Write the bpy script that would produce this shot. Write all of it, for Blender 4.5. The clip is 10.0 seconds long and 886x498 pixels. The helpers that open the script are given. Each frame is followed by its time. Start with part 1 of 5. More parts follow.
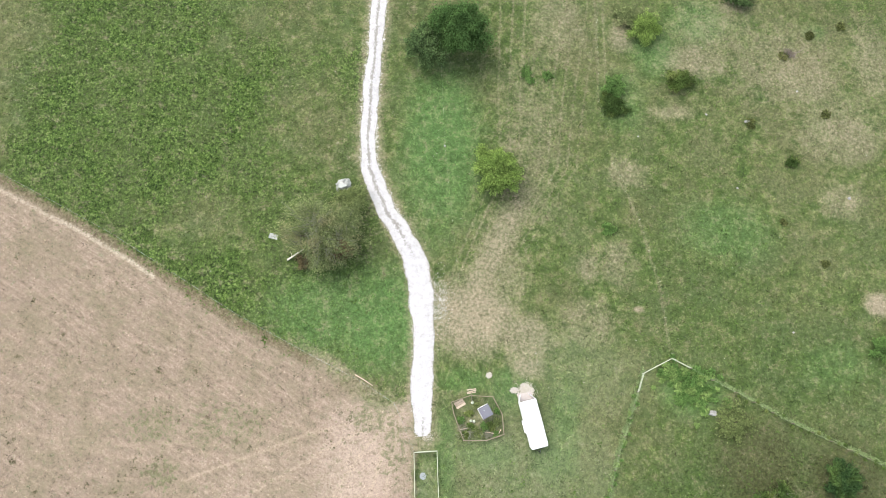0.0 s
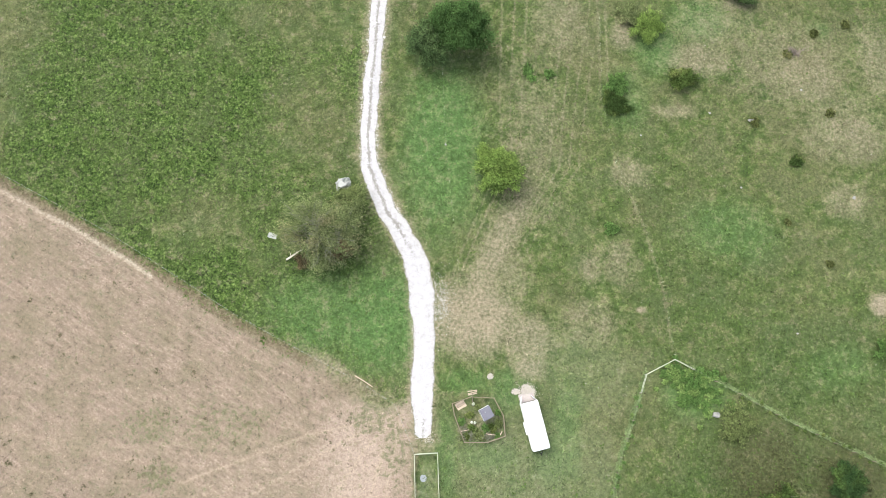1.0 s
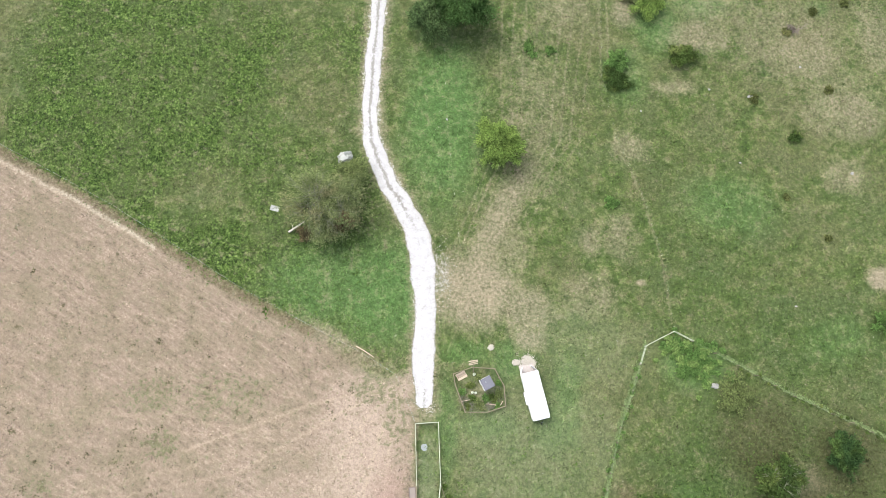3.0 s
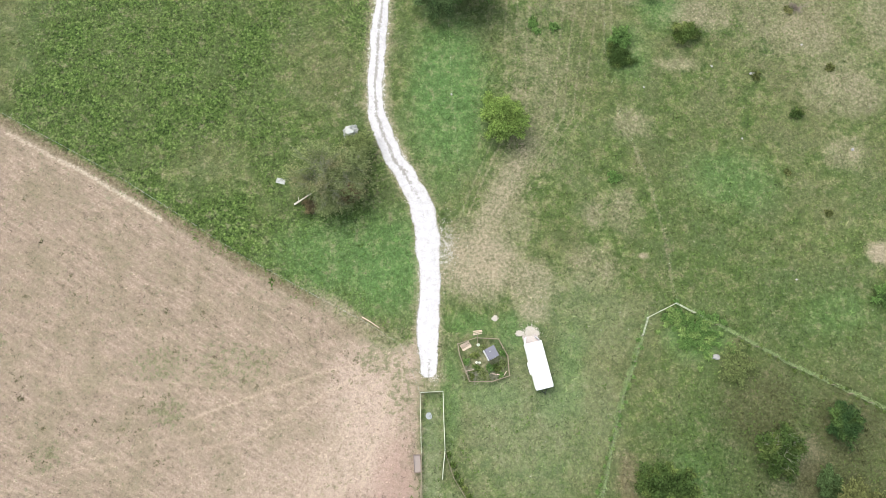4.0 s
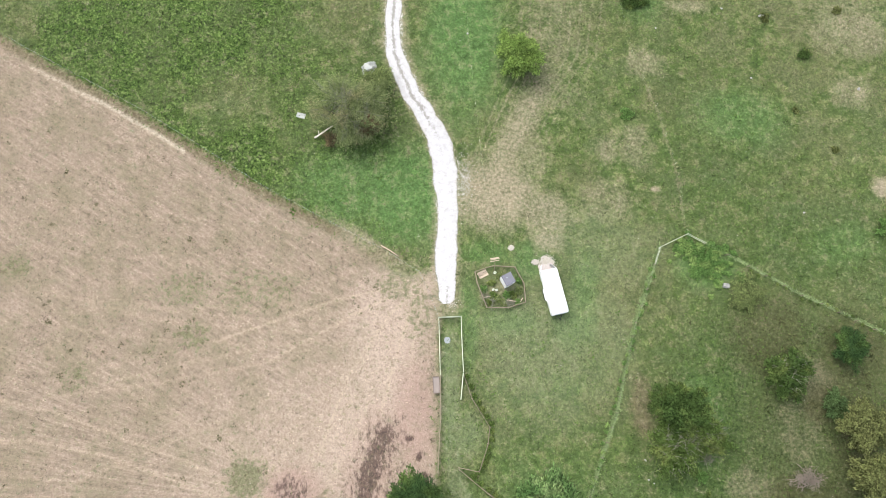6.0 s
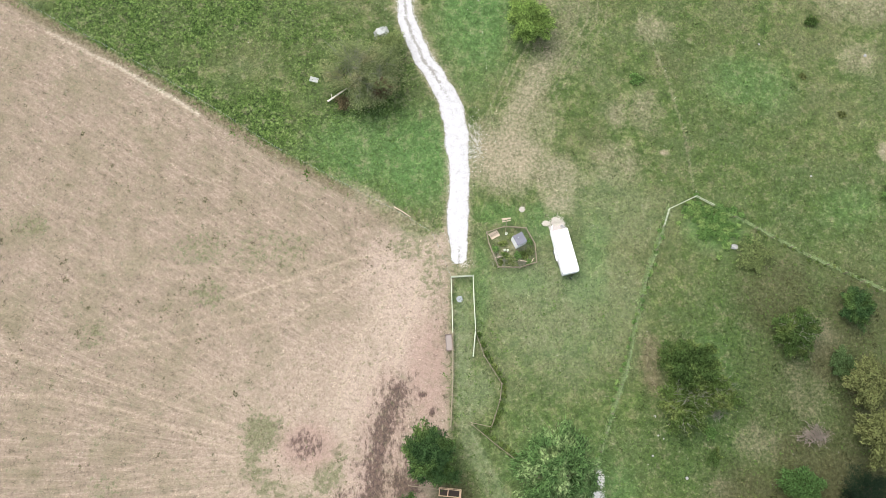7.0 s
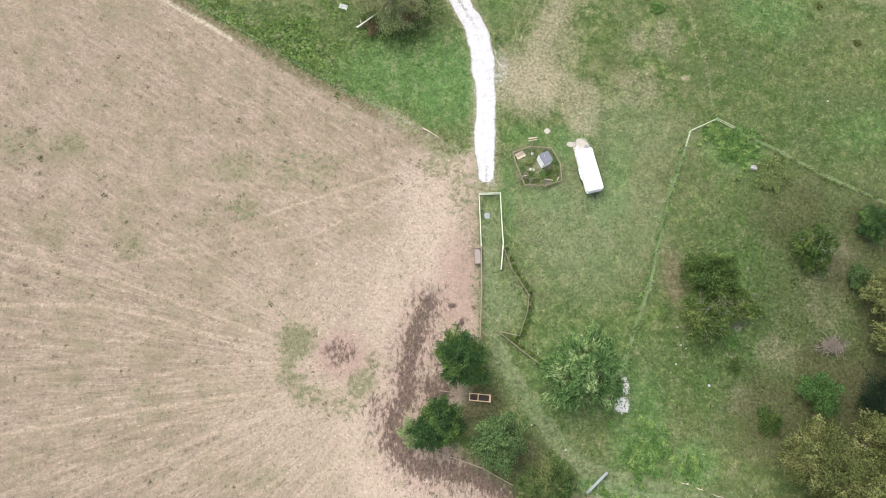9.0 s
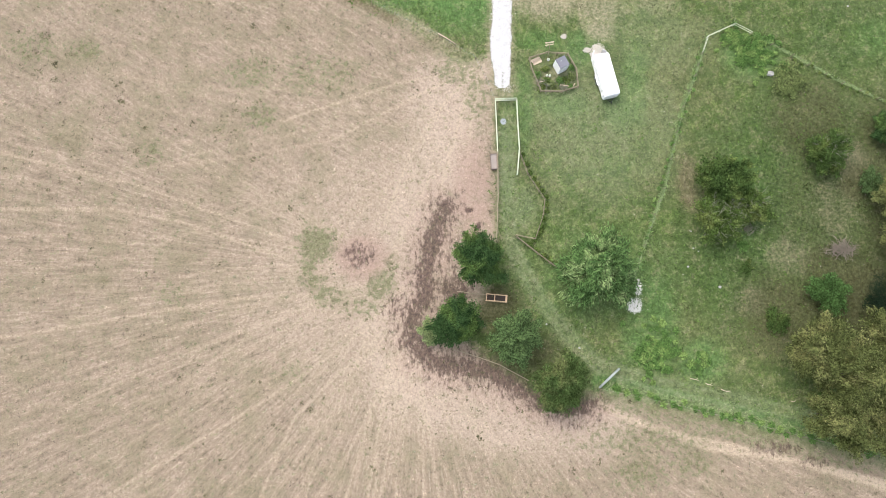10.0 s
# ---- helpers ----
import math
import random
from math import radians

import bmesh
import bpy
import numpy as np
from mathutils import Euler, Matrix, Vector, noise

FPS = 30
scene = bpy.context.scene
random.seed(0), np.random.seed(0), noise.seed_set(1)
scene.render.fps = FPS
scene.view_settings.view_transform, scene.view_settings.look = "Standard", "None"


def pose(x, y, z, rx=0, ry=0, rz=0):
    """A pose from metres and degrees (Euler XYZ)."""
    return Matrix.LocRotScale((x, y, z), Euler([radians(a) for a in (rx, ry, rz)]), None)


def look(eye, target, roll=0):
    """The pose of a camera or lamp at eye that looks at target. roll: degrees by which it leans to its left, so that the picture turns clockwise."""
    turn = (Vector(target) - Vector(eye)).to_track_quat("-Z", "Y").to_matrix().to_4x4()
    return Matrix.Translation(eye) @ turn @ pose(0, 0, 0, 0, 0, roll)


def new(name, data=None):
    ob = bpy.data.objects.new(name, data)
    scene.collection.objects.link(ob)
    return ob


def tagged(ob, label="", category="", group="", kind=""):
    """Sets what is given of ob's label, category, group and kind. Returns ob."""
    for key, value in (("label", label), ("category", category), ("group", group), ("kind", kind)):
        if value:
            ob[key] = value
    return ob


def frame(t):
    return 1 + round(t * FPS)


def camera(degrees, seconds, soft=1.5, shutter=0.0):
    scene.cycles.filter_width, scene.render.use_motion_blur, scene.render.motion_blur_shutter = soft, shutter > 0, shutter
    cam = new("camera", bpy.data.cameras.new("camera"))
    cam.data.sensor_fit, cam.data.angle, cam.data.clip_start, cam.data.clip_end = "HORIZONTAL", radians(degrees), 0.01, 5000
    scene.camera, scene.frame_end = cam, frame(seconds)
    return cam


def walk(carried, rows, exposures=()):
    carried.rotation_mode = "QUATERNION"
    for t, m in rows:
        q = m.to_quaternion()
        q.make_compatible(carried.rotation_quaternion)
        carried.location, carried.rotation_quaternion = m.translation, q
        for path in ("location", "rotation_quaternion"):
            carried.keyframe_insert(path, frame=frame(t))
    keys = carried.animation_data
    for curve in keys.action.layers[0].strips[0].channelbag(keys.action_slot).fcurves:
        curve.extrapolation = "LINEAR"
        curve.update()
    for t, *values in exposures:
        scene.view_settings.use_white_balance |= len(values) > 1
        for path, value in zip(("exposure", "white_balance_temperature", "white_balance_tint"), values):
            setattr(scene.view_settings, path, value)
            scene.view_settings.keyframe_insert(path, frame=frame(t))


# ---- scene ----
cam = camera(71.2, 10.0, soft=0.82)
# seconds, x, y, z, and the turn in degrees
ROWS = [
    (0, -2.37, -1.47, 99.16, 13.65, -1.47, -0.02),
    (0.5, -2.46, -1.10, 98.55, 13.44, -1.54, 0.04),
    (1, -2.46, -1.08, 98.20, 13.54, -1.48, 0.03),
    (1.5, -2.46, -1.50, 98.06, 13.83, -1.46, -0.05),
    (2, -2.48, -2.40, 97.96, 13.70, -1.50, 0.10),
    (2.5, -2.62, -3.80, 97.86, 13.62, -1.58, 0.09),
    (4, -3.80, -9.68, 97.73, 13.29, -1.80, 0.28),
    (4.5, -4.60, -12.12, 97.68, 13.21, -1.96, 0.06),
    (5, -5.42, -14.74, 97.65, 13.11, -2.08, 0.22),
    (5.5, -6.31, -17.53, 97.62, 12.99, -2.15, 0.29),
    (7, -9.28, -26.55, 97.38, 12.66, -2.28, 0.35),
    (7.5, -10.42, -29.70, 97.33, 12.55, -2.33, 0.31),
    (8, -11.59, -32.98, 97.25, 12.50, -2.36, 0.20),
    (8.5, -12.78, -36.33, 97.15, 12.46, -2.40, 0.25),
    (9, -13.97, -39.79, 97.05, 12.40, -2.39, 0.33),
    (9.5, -15.22, -43.45, 96.91, 12.47, -2.45, 0.18),
    (9.6, -15.48, -44.26, 96.91, 12.38, -2.44, 0.18),
    (9.7, -15.75, -45.06, 96.91, 12.09, -2.44, 0.18),
    (9.8, -16.01, -45.86, 96.91, 11.61, -2.42, 0.18),
    (9.9, -16.28, -46.67, 96.91, 10.05, -2.37, 0.18),
    (10, -16.54, -47.47, 96.91, 7.98, -2.31, 0.18),
]
walk(cam, [(row[0], pose(*row[1:])) for row in ROWS], [(0.0, 0.84, 6350, 10), (10.0, 0.84, 6350, 10)])

# ---- light: a bright overcast day ----
SUN_HEIGHT, SUN_AZIMUTH = 56.0, 318.0
world = bpy.data.worlds.new("overcast_sky")
scene.world = world
world.use_nodes = True
wn = world.node_tree.nodes
sky = wn.new("ShaderNodeTexSky")
sky.sky_type, sky.sun_disc = "NISHITA", False
sky.sun_elevation, sky.sun_rotation = radians(SUN_HEIGHT), radians(SUN_AZIMUTH)
sky.air_density, sky.dust_density, sky.ozone_density = 1.0, 4.0, 0.6
wn["Background"].inputs["Strength"].default_value = 0.22
cloud = wn.new("ShaderNodeHueSaturation")
cloud.inputs["Saturation"].default_value = 0.45
world.node_tree.links.new(sky.outputs[0], cloud.inputs["Color"])
world.node_tree.links.new(cloud.outputs[0], wn["Background"].inputs["Color"])
sun = new("sun", bpy.data.lights.new("sun", "SUN"))
sun.data.energy, sun.data.angle, sun.data.color = 0.5, radians(60), (1.0, 0.95, 0.88)
a, e = radians(SUN_AZIMUTH), radians(SUN_HEIGHT)
sun.matrix_world = look((90 * math.sin(a) * math.cos(e), 90 * math.cos(a) * math.cos(e), 90 * math.sin(e)), (0, 0, 0))


# ---- materials ----
class Mat:
    """Short hand for a node material with one Principled shader."""

    def __init__(self, name, rough=0.9):
        self.m = bpy.data.materials.new(name)
        self.m.use_nodes = True
        self.n, self.l = self.m.node_tree.nodes, self.m.node_tree.links
        self.b = self.n["Principled BSDF"]
        self.b.inputs["Roughness"].default_value = rough
        self.b.inputs["Specular IOR Level"].default_value = 0.25

    def put(self, value, socket):
        if hasattr(value, "is_output"):
            self.l.new(value, socket)
        elif isinstance(value, tuple) and len(value) == 3:
            socket.default_value = (*value, 1)
        else:
            socket.default_value = value

    def attr(self, name):
        k = self.n.new("ShaderNodeAttribute")
        k.attribute_name = name
        return k.outputs["Fac"]

    def place(self, kind="pos"):
        if kind == "pos":
            return self.n.new("ShaderNodeNewGeometry").outputs["Position"]
        return self.n.new("ShaderNodeTexCoord").outputs["Object"]

    def stretch(self, vec, sx, sy, sz=1.0, turn=0.0):
        k = self.n.new("ShaderNodeMapping")
        self.l.new(vec, k.inputs["Vector"])
        k.inputs["Scale"].default_value = (sx, sy, sz)
        k.inputs["Rotation"].default_value = (0, 0, radians(turn))
        return k.outputs[0]

    def noise(self, vec, scale, detail=4.0, rough=0.55):
        k = self.n.new("ShaderNodeTexNoise")
        self.l.new(vec, k.inputs["Vector"])
        k.inputs["Scale"].default_value, k.inputs["Detail"].default_value, k.inputs["Roughness"].default_value = scale, detail, rough
        return k.outputs["Fac"]

    def ramp(self, fac, *stops):
        k = self.n.new("ShaderNodeValToRGB")
        self.put(fac, k.inputs[0])
        el = k.color_ramp.elements
        while len(el) < len(stops):
            el.new(0.5)
        for s, (p, c) in zip(el, stops):
            s.position, s.color = p, (*c, 1) if isinstance(c, tuple) else (c, c, c, 1)
        return k.outputs[0]

    def mix(self, fac, a, b, kind="MIX"):
        k = self.n.new("ShaderNodeMix")
        k.data_type, k.blend_type = "RGBA", kind
        self.put(fac, k.inputs[0])
        self.put(a, k.inputs[6])
        self.put(b, k.inputs[7])
        return k.outputs[2]

    def math(self, op, a, b=0.0, c=0.0, clamp=False):
        k = self.n.new("ShaderNodeMath")
        k.operation, k.use_clamp = op, clamp
        for v, s in zip((a, b, c), k.inputs):
            self.put(v, s)
        return k.outputs[0]

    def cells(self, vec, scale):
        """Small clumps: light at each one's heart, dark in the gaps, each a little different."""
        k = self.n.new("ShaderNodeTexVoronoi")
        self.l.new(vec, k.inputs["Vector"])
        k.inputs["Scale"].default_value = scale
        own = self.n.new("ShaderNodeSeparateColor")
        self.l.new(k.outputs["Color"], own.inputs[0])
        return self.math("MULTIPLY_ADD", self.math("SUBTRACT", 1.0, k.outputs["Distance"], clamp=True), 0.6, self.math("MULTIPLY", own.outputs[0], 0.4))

    def island(self):
        return self.n.new("ShaderNodeNewGeometry").outputs["Random Per Island"]

    def each(self):
        return self.n.new("ShaderNodeObjectInfo").outputs["Random"]

    def gain(self, colour, low, high, by):
        """The colour times a value between low and high."""
        k = self.n.new("ShaderNodeVectorMath")
        k.operation = "SCALE"
        self.l.new(colour, k.inputs[0])
        self.l.new(self.math("MULTIPLY_ADD", by, high - low, low), k.inputs["Scale"])
        return k.outputs[0]

    def bump(self, height, strength, distance):
        k = self.n.new("ShaderNodeBump")
        self.l.new(height, k.inputs["Height"])
        k.inputs["Strength"].default_value, k.inputs["Distance"].default_value = strength, distance
        self.l.new(k.outputs[0], self.b.inputs["Normal"])

    def done(self, colour):
        self.put(colour, self.b.inputs["Base Color"])
        return self.m


def breakup(m, attr, noise, width=0.5, soft=0.18):
    """A ragged edge: the attribute shifted by noise, then cut softly at one half."""
    v = m.math("MULTIPLY_ADD", m.math("SUBTRACT", noise, 0.5), width * 2, m.attr(attr))
    return m.math("MULTIPLY_ADD", m.math("SUBTRACT", v, 0.5), 0.5 / soft, 0.5, clamp=True)


def earth(name, blades):
    """The ground's colours by zone; the blades of grass take the same ones, each a little different."""
    m = Mat(name, 0.95)
    p = m.place()
    mid, fine, grit = m.noise(p, 0.45, 6, 0.7), m.noise(p, 2.0, 5, 0.75), m.noise(p, 6.5, 4, 0.75)
    patch = m.noise(p, 0.16, 6, 0.65)
    clump = m.noise(p, 1.1, 4, 0.7)
    sway = m.n.new("ShaderNodeVectorMath")
    sway.operation = "MULTIPLY_ADD"
    warp = m.n.new("ShaderNodeTexNoise")
    warp.inputs["Scale"].default_value = 1.7
    m.l.new(p, warp.inputs["Vector"])
    m.l.new(warp.outputs["Color"], sway.inputs[0])
    sway.inputs[1].default_value = (0.7, 0.7, 0.0)
    m.l.new(p, sway.inputs[2])
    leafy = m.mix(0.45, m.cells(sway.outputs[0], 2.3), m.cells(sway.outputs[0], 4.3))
    grass = m.ramp(mid, (0.38, (0.050, 0.083, 0.022)), (0.5, (0.083, 0.122, 0.036)), (0.62, (0.140, 0.164, 0.064)))
    broad = m.noise(p, 0.055, 5, 0.6)
    grass = m.mix(m.ramp(patch, (0.50, 0.0), (0.62, 0.7)), grass, (0.070, 0.125, 0.040))
    grass = m.mix(m.ramp(broad, (0.48, 0.0), (0.62, 0.6)), grass, m.ramp(clump, (0.35, (0.098, 0.112, 0.046)), (0.65, (0.158, 0.158, 0.078))))
    grass = m.mix(m.ramp(m.noise(p, 0.10, 5, 0.7), (0.52, 0.0), (0.64, 0.6)), grass, (0.052, 0.086, 0.024))
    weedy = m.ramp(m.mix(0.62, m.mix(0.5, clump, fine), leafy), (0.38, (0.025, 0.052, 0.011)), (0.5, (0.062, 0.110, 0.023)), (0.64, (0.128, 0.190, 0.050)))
    grass = m.mix(m.attr("weedy"), grass, weedy)
    pale = m.ramp(fine, (0.35, (0.118, 0.108, 0.055)), (0.65, (0.205, 0.172, 0.105)))
    grass = m.mix(m.math("MULTIPLY", m.ramp(m.mix(0.3, patch, clump), (0.46, 0.0), (0.60, 1.0)), m.attr("worn")), grass, pale)
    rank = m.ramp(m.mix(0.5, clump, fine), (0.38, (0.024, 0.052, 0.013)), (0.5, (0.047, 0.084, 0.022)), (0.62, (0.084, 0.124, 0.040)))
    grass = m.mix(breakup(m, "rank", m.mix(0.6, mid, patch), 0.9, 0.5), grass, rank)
    lush = m.ramp(m.mix(0.5, mid, clump), (0.38, (0.056, 0.118, 0.032)), (0.62, (0.118, 0.202, 0.066)))
    grass = m.mix(breakup(m, "lush", m.mix(0.5, patch, clump), 1.3, 0.5), grass, lush)
    grass = m.mix(1.0, grass, (0.925, 0.91, 0.85), "MULTIPLY")
    if not blades:
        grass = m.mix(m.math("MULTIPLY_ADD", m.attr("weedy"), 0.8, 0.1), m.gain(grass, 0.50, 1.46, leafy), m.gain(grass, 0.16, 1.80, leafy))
    bare = m.ramp(fine, (0.32, (0.165, 0.140, 0.086)), (0.66, (0.325, 0.268, 0.190)))
    grass = m.mix(m.math("MULTIPLY", breakup(m, "bare", m.mix(0.5, mid, fine), 1.1, 0.45), 0.85), grass, bare)
    part_of = m.n.new("ShaderNodeSeparateXYZ")
    m.l.new(p, part_of.inputs[0])
    dx, dy = m.math("ADD", part_of.outputs[0], 17.0), m.math("ADD", part_of.outputs[1], 38.0)
    far = m.math("SQRT", m.math("ADD", m.math("MULTIPLY", dx, dx), m.math("MULTIPLY", dy, dy)))
    round_hub = m.math("ARCTAN2", m.math("MULTIPLY", dy, -1.0), m.math("MULTIPLY", dx, -1.0))
    polar = m.n.new("ShaderNodeCombineXYZ")
    m.put(m.math("MULTIPLY", round_hub, 62.0), polar.inputs[0])
    m.put(m.math("MULTIPLY", far, 0.16), polar.inputs[1])
    straw_dir = m.noise(polar.outputs[0], 1.0, 6, 0.78)
    slant = m.n.new("ShaderNodeCombineXYZ")
    m.put(m.math("MULTIPLY_ADD", dx, 0.30, m.math("MULTIPLY", dy, -0.17)), slant.inputs[0])
    m.put(m.math("MULTIPLY_ADD", dx, 0.72, m.math("MULTIPLY", dy, 1.25)), slant.inputs[1])
    north = m.math("MULTIPLY_ADD", round_hub, -1.6, -0.55, clamp=True)
    straw_dir = m.mix(north, straw_dir, m.noise(slant.outputs[0], 1.0, 6, 0.78))
    straw = m.ramp(m.mix(0.55, m.mix(0.4, clump, fine), straw_dir), (0.38, (0.146, 0.115, 0.080)), (0.5, (0.232, 0.183, 0.136)), (0.60, (0.340, 0.274, 0.212)))
    straw = m.mix(m.ramp(m.mix(0.35, patch, clump), (0.46, 0.0), (0.60, 0.55)), straw, (0.185, 0.164, 0.100))
    straw = m.mix(m.math("MULTIPLY", breakup(m, "dust", m.mix(0.5, mid, clump), 0.9, 0.5), 0.85), straw, m.ramp(fine, (0.35, (0.325, 0.256, 0.200)), (0.65, (0.420, 0.338, 0.275))))
    track = m.math("MULTIPLY", m.attr("track"), m.ramp(m.mix(0.5, clump, fine), (0.36, 0.2), (0.52, 1.0)))
    straw = m.mix(track, straw, (0.385, 0.312, 0.232))
    straw = m.mix(m.math("MULTIPLY", breakup(m, "green", m.mix(0.45, clump, fine), 3.0, 0.22), 0.85), straw, m.ramp(fine, (0.35, (0.082, 0.092, 0.040)), (0.65, (0.160, 0.164, 0.088))))
    straw = m.mix(m.math("MULTIPLY", breakup(m, "pink", mid, 0.6, 0.4), 0.75), straw, (0.278, 0.196, 0.160))
    mud = m.ramp(fine, (0.35, (0.036, 0.025, 0.021)), (0.65, (0.108, 0.072, 0.057)))
    straw = m.mix(m.math("MULTIPLY", breakup(m, "mud", m.mix(0.4, m.noise(m.stretch(p, 1.5, 0.7, 1.0, 12), 1.1, 6, 0.75), m.mix(0.5, clump, fine)), 2.5, 0.26), 0.9), straw, mud)
    straw = m.mix(1.0, straw, (1.005, 0.99, 0.965), "MULTIPLY")
    colour = m.mix(breakup(m, "dry", m.mix(0.5, mid, clump), 1.3, 0.4), grass, straw)
    verge = m.ramp(m.mix(0.5, clump, fine), (0.36, (0.082, 0.066, 0.034)), (0.5, (0.155, 0.122, 0.076)), (0.64, (0.215, 0.190, 0.120)))
    colour = m.mix(m.math("MULTIPLY", breakup(m, "verge", m.mix(0.5, mid, clump), 0.9, 0.45), 0.85), colour, verge)
    ridge = m.ramp(fine, (0.35, (0.270, 0.230, 0.160)), (0.65, (0.440, 0.390, 0.300)))
    colour = m.mix(m.math("MULTIPLY", m.attr("ridge"), m.ramp(m.mix(0.5, clump, fine), (0.36, 0.35), (0.52, 1.0))), colour, ridge)
    colour = m.mix(m.math("MULTIPLY", m.attr("lane"), m.ramp(clump, (0.32, 0.45), (0.68, 1.0))), colour, m.ramp(fine, (0.35, (0.120, 0.150, 0.074)), (0.65, (0.190, 0.216, 0.120))))
    # brown-olive soil with the trees' shade put into its colour
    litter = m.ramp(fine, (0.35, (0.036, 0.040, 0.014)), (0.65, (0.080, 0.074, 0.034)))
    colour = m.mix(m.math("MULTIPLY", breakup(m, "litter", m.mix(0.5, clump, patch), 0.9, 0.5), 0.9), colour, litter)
    if blades:
        colour = m.gain(m.gain(colour, 0.58, 1.42, m.attr("shade")), 0.72, 1.28, m.island())
        m.b.inputs["Roughness"].default_value = 0.9
        m.b.inputs["Specular IOR Level"].default_value = 0.08
    else:
        colour = m.gain(colour, 0.10, 1.90, m.mix(0.6, fine, grit))
        gravel = m.ramp(grit, (0.3, (0.32, 0.305, 0.265)), (0.6, (0.58, 0.56, 0.51)))
        colour = m.mix(breakup(m, "gravel", m.mix(0.5, clump, grit), 1.5, 0.15), colour, gravel)
        m.bump(m.mix(0.5, fine, grit), 0.8, 0.15)
    return m.done(colour)


def plain(name, colour, rough=0.8, spread=0.35, scale=3.0, metal=0.0, kind="obj"):
    """A painted or bare surface with stains at two scales and some relief."""
    m = Mat(name, rough)
    p = m.place(kind)
    big, small = m.noise(p, scale, 4), m.noise(p, scale * 8, 4, 0.7)
    c = m.gain(m.mix(0.0, colour, colour), 1 - spread, 1 + spread, m.mix(0.5, big, small))
    m.b.inputs["Metallic"].default_value = metal
    m.bump(small, 0.25, 0.02)
    return m.done(c)


def leaves(name, dark, light, tip=None, low=0.45, high=1.8):
    m = Mat(name, 0.85)
    m.b.inputs["Specular IOR Level"].default_value = 0.08
    p = m.place()
    c = m.mix(m.noise(p, 0.5, 3), dark, light)
    if tip:
        c = m.mix(m.ramp(m.noise(p, 0.33, 3), (0.5, 0.0), (0.65, 1.0)), c, tip)
    c = m.gain(m.mix(1.0, c, (1.0, 1.0, 0.92), "MULTIPLY"), low, high, m.island())
    glow = m.n.new("ShaderNodeBsdfTranslucent")
    m.put(c, glow.inputs["Color"])
    both = m.n.new("ShaderNodeMixShader")
    both.inputs[0].default_value = 0.3
    m.l.new(m.b.outputs[0], both.inputs[1])
    m.l.new(glow.outputs[0], both.inputs[2])
    m.l.new(both.outputs[0], m.n["Material Output"].inputs["Surface"])
    return m.done(c)


def wood(name, colour, each=True):
    m = Mat(name, 0.85)
    p = m.place("obj")
    grain = m.noise(m.stretch(p, 14, 14, 1.2), 2.0, 5, 0.65)
    c = m.gain(m.mix(0.0, colour, colour), 0.55, 1.4, grain)
    c = m.gain(c, 0.75, 1.25, m.each())
    m.bump(grain, 0.4, 0.01)
    return m.done(c)


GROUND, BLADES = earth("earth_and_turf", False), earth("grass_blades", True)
BARK = plain("bark", (0.075, 0.060, 0.048), 0.95, 0.5, 2.0)
STALK = plain("green_stalk", (0.080, 0.125, 0.035), 0.8, 0.4, 3.0)
TWIG = plain("bare_twigs", (0.190, 0.195, 0.130), 0.95, 0.4, 2.0)
GREYBARK = plain("dead_wood", (0.205, 0.172, 0.140), 0.95, 0.4, 2.0)
OLDWOOD = wood("weathered_wood", (0.215, 0.182, 0.125))
DARKWOOD = wood("wet_dark_wood", (0.050, 0.038, 0.030))
FRESHWOOD = wood("fresh_timber", (0.56, 0.40, 0.26))
BLEACHED = wood("bleached_wood", (0.52, 0.48, 0.40))
BOARD = wood("pale_board", (0.46, 0.37, 0.28))
WHITE = plain("white_paint", (0.80, 0.80, 0.78), 0.45, 0.08, 1.5)
RAIL = plain("dull_white_rail", (0.45, 0.48, 0.355), 0.6, 0.25, 4.0)
WIRE = plain("tarnished_wire", (0.30, 0.34, 0.23), 0.7, 0.25, 4.0)
STEEL = plain("galvanised_steel", (0.33, 0.37, 0.36), 0.55, 0.25, 3.0, 0.3)
DARK = plain("black_rubber", (0.025, 0.025, 0.025), 0.8, 0.3)
SLATE = plain("grey_felt_roof", (0.15, 0.15, 0.172), 0.85, 0.2, 2.0)
CHALK = plain("white_limestone", (0.36, 0.37, 0.335), 0.95, 0.8, 2.2)
ROCK = plain("pale_limestone", (0.29, 0.285, 0.265), 0.95, 0.7, 2.0)
HAY = plain("trodden_hay", (0.46, 0.425, 0.355), 0.95, 0.4, 4.0)
RUST = plain("rusty_tank", (0.20, 0.155, 0.130), 0.7, 0.4, 3.0)
WATER = plain("still_water", (0.26, 0.22, 0.19), 0.25, 0.1)
DUSTY = plain("dusty_planks", (0.40, 0.36, 0.33), 0.95, 0.3, 4.0)
STONE = plain("gravel_stones", (0.45, 0.42, 0.375), 0.95, 0.35, 5.0, kind="pos")


